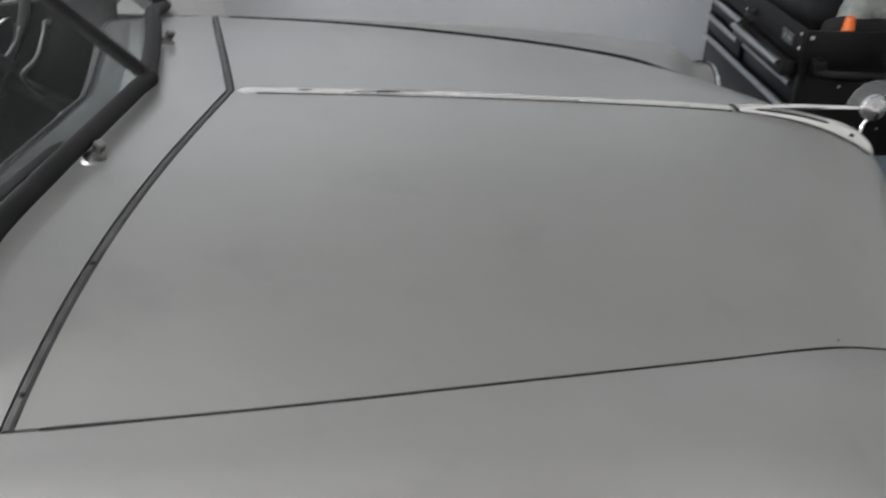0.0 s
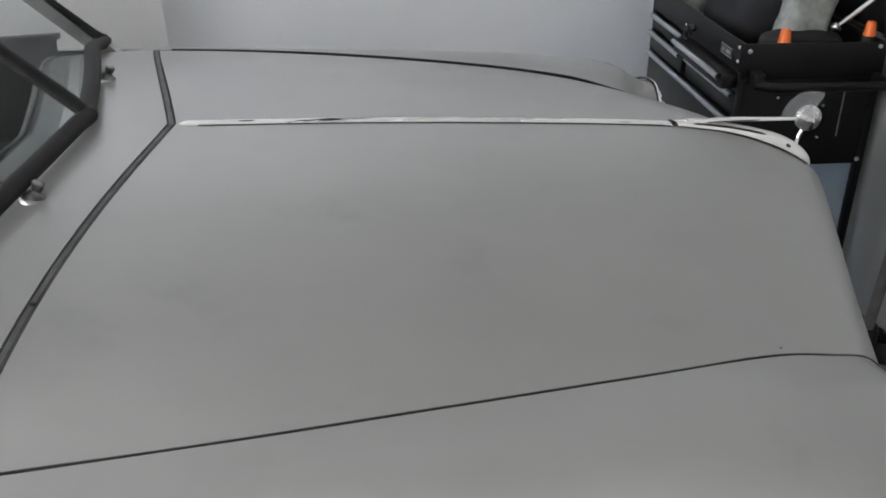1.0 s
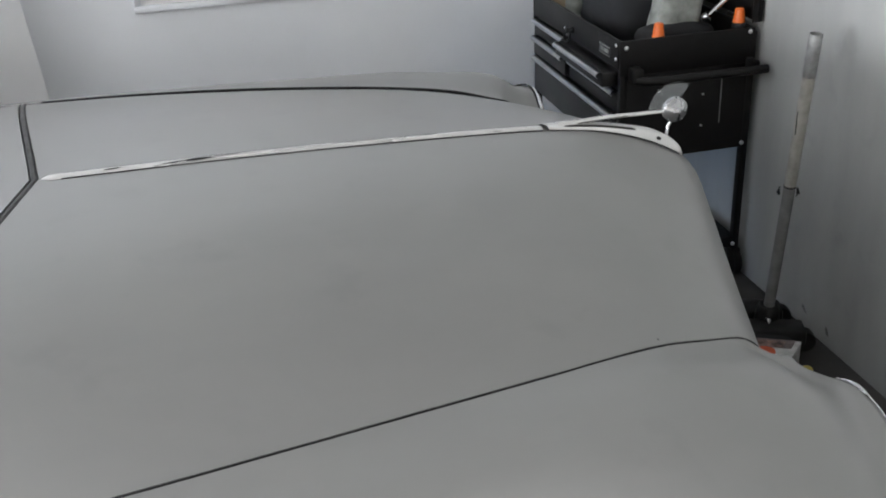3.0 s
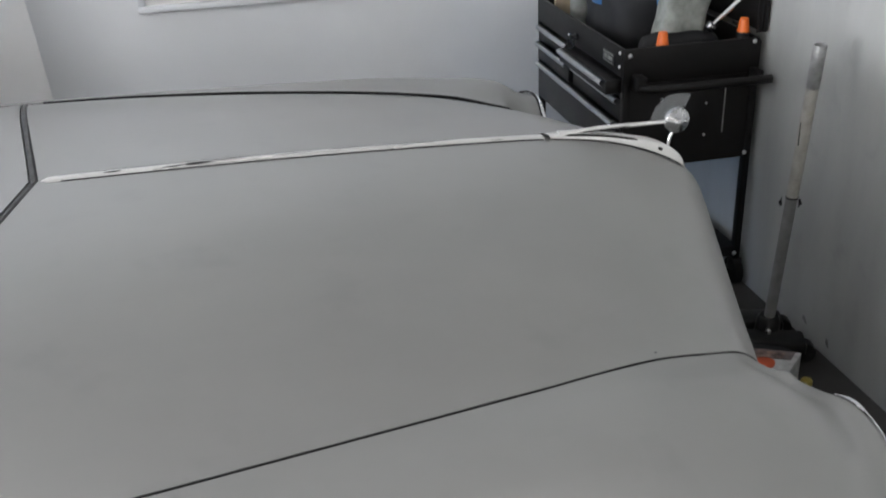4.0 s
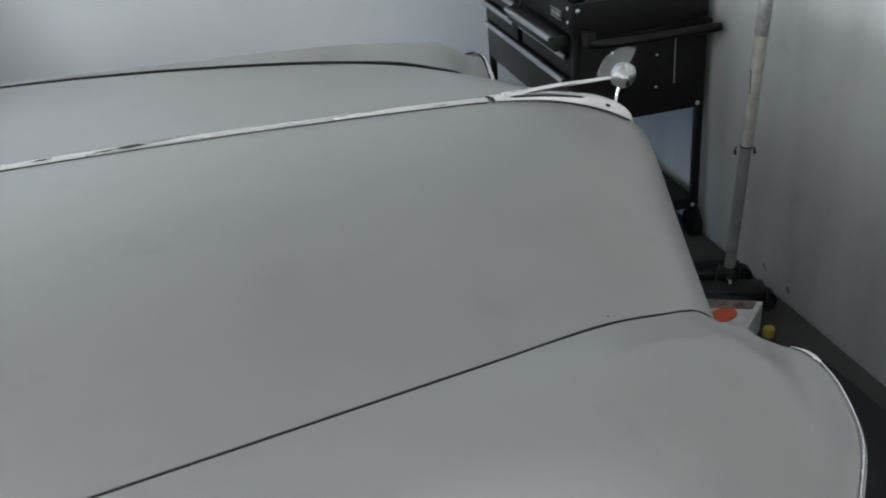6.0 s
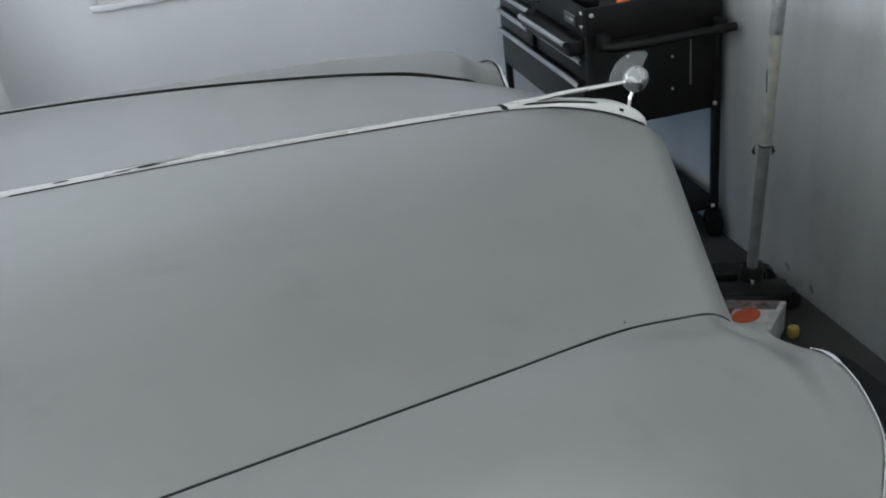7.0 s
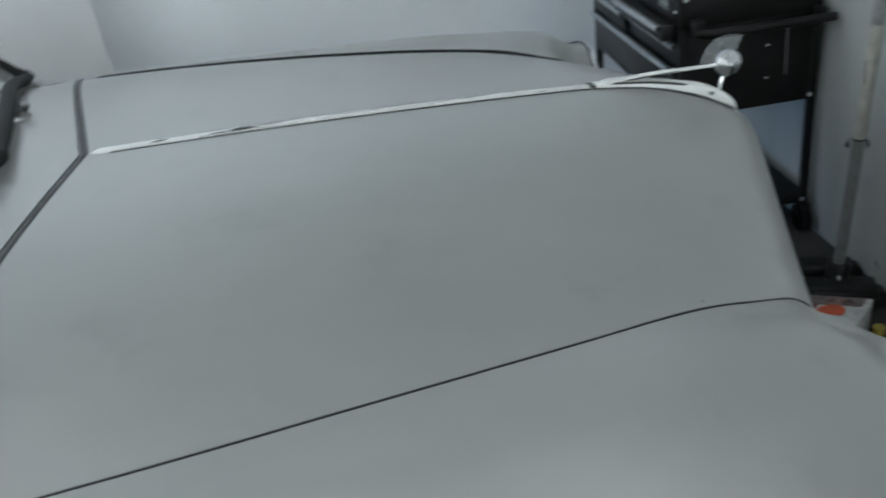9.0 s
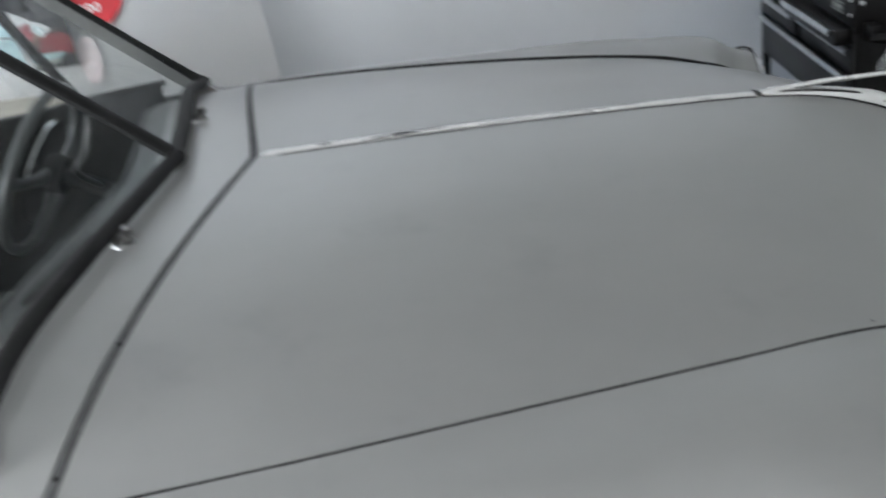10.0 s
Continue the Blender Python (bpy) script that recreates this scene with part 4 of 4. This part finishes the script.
part("grip_core", lathe([(0.0154, 0.0), (0.0154, 0.1)], HB.lerp(HT, 0.866), HT - HB, 20), BLACK_RUBBER, grip)
for e in (-1, 1):
    x, y = 1.95 + 0.021 * e, 0.652 - 0.0135 * e
    part("catch", tube([(x, y, 0.552), (x + 0.003 * e, y - 0.002 * e, 0.535), (x, y, 0.526)], [0.003, 0.0055, 0.0035], 8), GREASE, jack, "small dark spring catch")
part("collar", tube([HB.lerp(HT, 0.492), HB.lerp(HT, 0.498)], 0.0188, 20), GREASE, jack, "dark line where the handle tubes meet")
part("scrape", box(1.932, 1.934, 0.620, 0.625, 0.73, 0.80, 0.001), DARK_PRINT, jack, "dark scrape in the paint")

parts_box = thing("parts_box", (1.825, 0.475, 0.0), "crushed printed carton in white and orange on the floor", "carton")

CRUSHED = Matrix.Translation((1.825, 0.475, 0)) @ Matrix.Rotation(radians(-27), 4, "Z") @ Matrix(((1, 0.36, 0, -0.028), (0, 1, 0, 0), (0, 0, 1, 0), (0, 0, 0, 1)))


def on_box(u0, u1, w0, w1, z0, z1):
    """A block in the carton's own turned frame."""
    own = box(u0, u1, w0, w1, z0, z1, 0.0015 if z0 == 0 else 0)
    own.transform(CRUSHED)
    return own


carton = part("carton", on_box(-0.095, 0.104, -0.085, 0.08, 0, 0.10), CARTON_WHITE, parts_box)
part("print", on_box(-0.093, 0.088, 0.030, 0.078, 0.1005, 0.1025), MAUVE_PRINT, carton, "dull mauve printed panel")
part("print", on_box(-0.093, -0.032, -0.07, 0.028, 0.1005, 0.1025), PINK_PRINT, carton, "faded red printed panel")
spot = lathe([(0.0395, 0.1005), (0.0395, 0.1035)], (0, 0, 0), n=28)
spot.transform(CRUSHED @ Matrix.Translation((0.014, -0.010, 0)))
part("print", spot, ORANGE_PRINT, carton, "round orange printed spot")
part("print", on_box(-0.02, 0.062, 0.031, 0.068, 0.1027, 0.1035), FADED_PRINT, carton, "faded brownish printed picture")
can2 = thing("yellow_tin", (1.955, 0.455, 0.0), "small yellow tin beside the carton", "tin")
part("tin", lathe([(0.016, 0), (0.018, 0.003), (0.018, 0.026), (0.0155, 0.031), (0.010, 0.033)], (1.955, 0.455, 0.0), n=28), YELLOW, can2)
mat_thing = thing("rubber_mat", (1.93, 0.6, 0.0), "crumpled black rubber mat along the wall", "mat")
part("mat", lumpy(1.74, 2.05, 0.57, 0.68, 0.0, 0.075, 12.0, 0.03, 3), BAG, mat_thing)
# black sheet added so the floor under the nose reads darker
dark_sheet = thing("floor_dark_sheet", (1.75, -0.3, 0.0), "flat black sheet added to darken the floor under the car's nose", "mat")
part("dark_sheet", lumpy(1.45, 2.02, -1.1, 0.36, 0.0, 0.03, 4.0, 0.008, 9), BAG, dark_sheet)

# ---- on and by the far wall ----
panel = thing("wall_panel", (0.5, FAR_Y, 0.937), "white framed panel mounted on the wall", "panel")
part("rail", box(0.047, 1.10, FAR_Y - 0.022, FAR_Y + 0.002, 0.937, 0.962, 0.004), WALL, panel)
part("rail", box(0.047, 1.10, FAR_Y - 0.022, FAR_Y + 0.002, 1.50, 1.525, 0.004), WALL, panel)
part("stile", box(0.047, 0.072, FAR_Y - 0.022, FAR_Y + 0.002, 0.9625, 1.4995, 0.004), WALL, panel)
part("stile", box(1.075, 1.10, FAR_Y - 0.022, FAR_Y + 0.002, 0.9625, 1.4995, 0.004), WALL, panel)
part("inset", box(0.0735, 1.0735, FAR_Y - 0.012, FAR_Y + 0.002, 0.9635, 1.4985, 0.003), BOARD, panel)

board = thing("display_board", (-1.3, FAR_Y - 0.05, 0.0), "large white board with a red painted emblem leaning on the wall", "board")
rows = []
for k in range(21):
    z = 0.02 + 1.75 * k / 20
    xr = -0.312 - 0.085 * (z - 0.66) - 0.06 * max(0, z - 0.9) ** 2
    y = FAR_Y - 0.21 + 0.19 * (z / 1.75)
    rows.append([Vector((xr + (-2.3 - xr) * u, y, z)) for u in [j / 16 for j in range(17)]])
bm, vs = grid(rows)
bmesh.ops.solidify(bm, geom=bm.faces[:], thickness=0.012)
part("sheet", bm, BOARD, board)


def board_y(z):
    return FAR_Y - 0.21 + 0.19 * (z / 1.75)


def blob(cx, cz, rx, rz, seed, lift):
    bm = bmesh.new()
    ring = []
    for k in range(48):
        a = 2 * math.pi * k / 48
        r = 1 + 0.16 * noise.noise(Vector((math.cos(a) * 1.3 + seed, math.sin(a) * 1.3, 0)))
        z = cz + rz * r * math.sin(a)
        ring.append(bm.verts.new((cx + rx * r * math.cos(a), board_y(z) - lift, z)))
    f = bm.faces.new(ring)
    ext = bmesh.ops.extrude_face_region(bm, geom=[f])
    bmesh.ops.translate(bm, vec=(0, -0.001, 0), verts=[g for g in ext["geom"] if isinstance(g, bmesh.types.BMVert)])
    return bm


emblem = part("emblem", blob(-0.985, 1.095, 0.108, 0.112, 2.0, 0.0135), RED_PRINT, board, "round red emblem")
def stroke(points):
    """A painted brush stroke on the board."""
    path = smooth_path([(x, board_y(z) - 0.0155, z) for x, z in points], 22)
    return tube(path, [0.0015] + [0.0042] * 20 + [0.0015], 8, flat=0.3, up=(0, 1, 0))


for points in ([(-1.035, 1.072), (-1.02, 1.045), (-1.0, 1.04), (-0.995, 1.062), (-1.012, 1.066), (-1.005, 1.04)], [(-0.99, 1.066), (-0.978, 1.04), (-0.965, 1.048), (-0.968, 1.068), (-0.98, 1.06)], [(-1.045, 1.10), (-1.02, 1.112), (-0.99, 1.105), (-0.96, 1.115)]):
    part("stroke", stroke(points), WHITE_PRINT, emblem, "white brush stroke")
part("pink_patch", blob(-1.055, 0.855, 0.045, 0.10, 7.0, 0.0132), PALE_PINK, board, "pale pink patch under the emblem")

poster = thing("poster", (-1.23, FAR_Y - 0.07, 0.8), "glossy dark poster with red and white shapes", "poster")


def flat_shape(corners, y, thick=0.0012):
    """A flat piece with straight edges, standing at y."""
    bm = bmesh.new()
    f = bm.faces.new([bm.verts.new((x, y, z)) for x, z in corners])
    ext = bmesh.ops.extrude_face_region(bm, geom=[f])
    bmesh.ops.translate(bm, vec=(0, -thick, 0), verts=[g for g in ext["geom"] if isinstance(g, bmesh.types.BMVert)])
    return bm


sheet = part("sheet", flat_shape([(-1.394, 1.276), (-1.091, 1.229), (-1.093, 0.854), (-1.26, 0.847)], FAR_Y - 0.155, 0.003), DARK_PRINT, poster)
PY = FAR_Y - 0.1585
for k, (mat, corners) in enumerate((
    (DARK_RED, [(-1.215, 0.985), (-1.132, 0.991), (-1.094, 0.972), (-1.0955, 0.903), (-1.231, 0.92)]),
    (FADED_PRINT, [(-1.305, 1.09), (-1.236, 1.058), (-1.205, 0.985), (-1.255, 0.925), (-1.283, 0.965)]),
    (CARTON_WHITE, [(-1.308, 1.095), (-1.236, 1.055), (-1.246, 1.035), (-1.285, 1.02)]),
    (PINK_PRINT, [(-1.282, 1.03), (-1.245, 1.045), (-1.232, 1.0), (-1.255, 0.955), (-1.278, 0.97)]),
    (CARTON_WHITE, [(-1.238, 1.048), (-1.196, 1.037), (-1.156, 1.008), (-1.204, 0.978), (-1.236, 1.005)]),
    (TEAL_PRINT, [(-1.222, 1.03), (-1.20, 1.022), (-1.185, 1.0), (-1.206, 0.988), (-1.226, 1.008)]),
    (WHITE_PRINT, [(-1.212, 1.018), (-1.202, 1.016), (-1.196, 1.0), (-1.208, 0.998)]),
    (TEAL_PRINT, [(-1.262, 0.913), (-1.129, 0.915), (-1.15, 0.893), (-1.266, 0.885)]),
    (RAG, [(-1.266, 0.884), (-1.15, 0.892), (-1.166, 0.872), (-1.268, 0.86)]),
    (RUBBER, [(-1.215, 1.10), (-1.19, 1.128), (-1.152, 1.122), (-1.128, 1.09), (-1.14, 1.055), (-1.185, 1.05)]),
    (DARK_PRINT, [(-1.203, 1.097), (-1.185, 1.117), (-1.157, 1.112), (-1.14, 1.088), (-1.149, 1.064), (-1.182, 1.06)]),
    (RUBBER, [(-1.188, 1.09), (-1.172, 1.10), (-1.16, 1.088), (-1.168, 1.073), (-1.183, 1.074)]),
    (RUBBER, [(-1.285, 1.15), (-1.25, 1.155), (-1.235, 1.105), (-1.262, 1.085), (-1.29, 1.11)]),
)):
    part("shape", flat_shape(corners, PY - 0.0004 * k), mat, sheet)
paper = thing("paper_sheet", (-1.40, FAR_Y - 0.05, 0.75), "pale bluish sheet of paper pinned beside the poster", "paper", "papers by the poster")
part("sheet", flat_shape([(-1.378, 1.165), (-1.337, 1.092), (-1.322, 0.993), (-1.433, 1.015)], FAR_Y - 0.146, 0.002), TEAL_PRINT, paper)
paper = thing("paper_sheet", (-1.40, FAR_Y - 0.05, 0.75), "pale bluish sheet of paper pinned beside the poster", "paper", "papers by the poster")
part("sheet", flat_shape([(-1.439, 1.0), (-1.319, 0.986), (-1.301, 0.879), (-1.432, 0.925)], FAR_Y - 0.15, 0.002), TEAL_PRINT, paper)

cabinet = thing("low_cabinet", (-1.75, 1.95, 0.0), "low beige cabinet against the wall", "cabinet")
part("body", box(-2.4, -1.2, 1.72, 2.15, 0.0, 0.72, 0.006), TAN_PAINT, cabinet)
part("top", box(-2.42, -1.18, 1.70, 2.16, 0.7205, 0.745, 0.004), TAN_PAINT, cabinet)
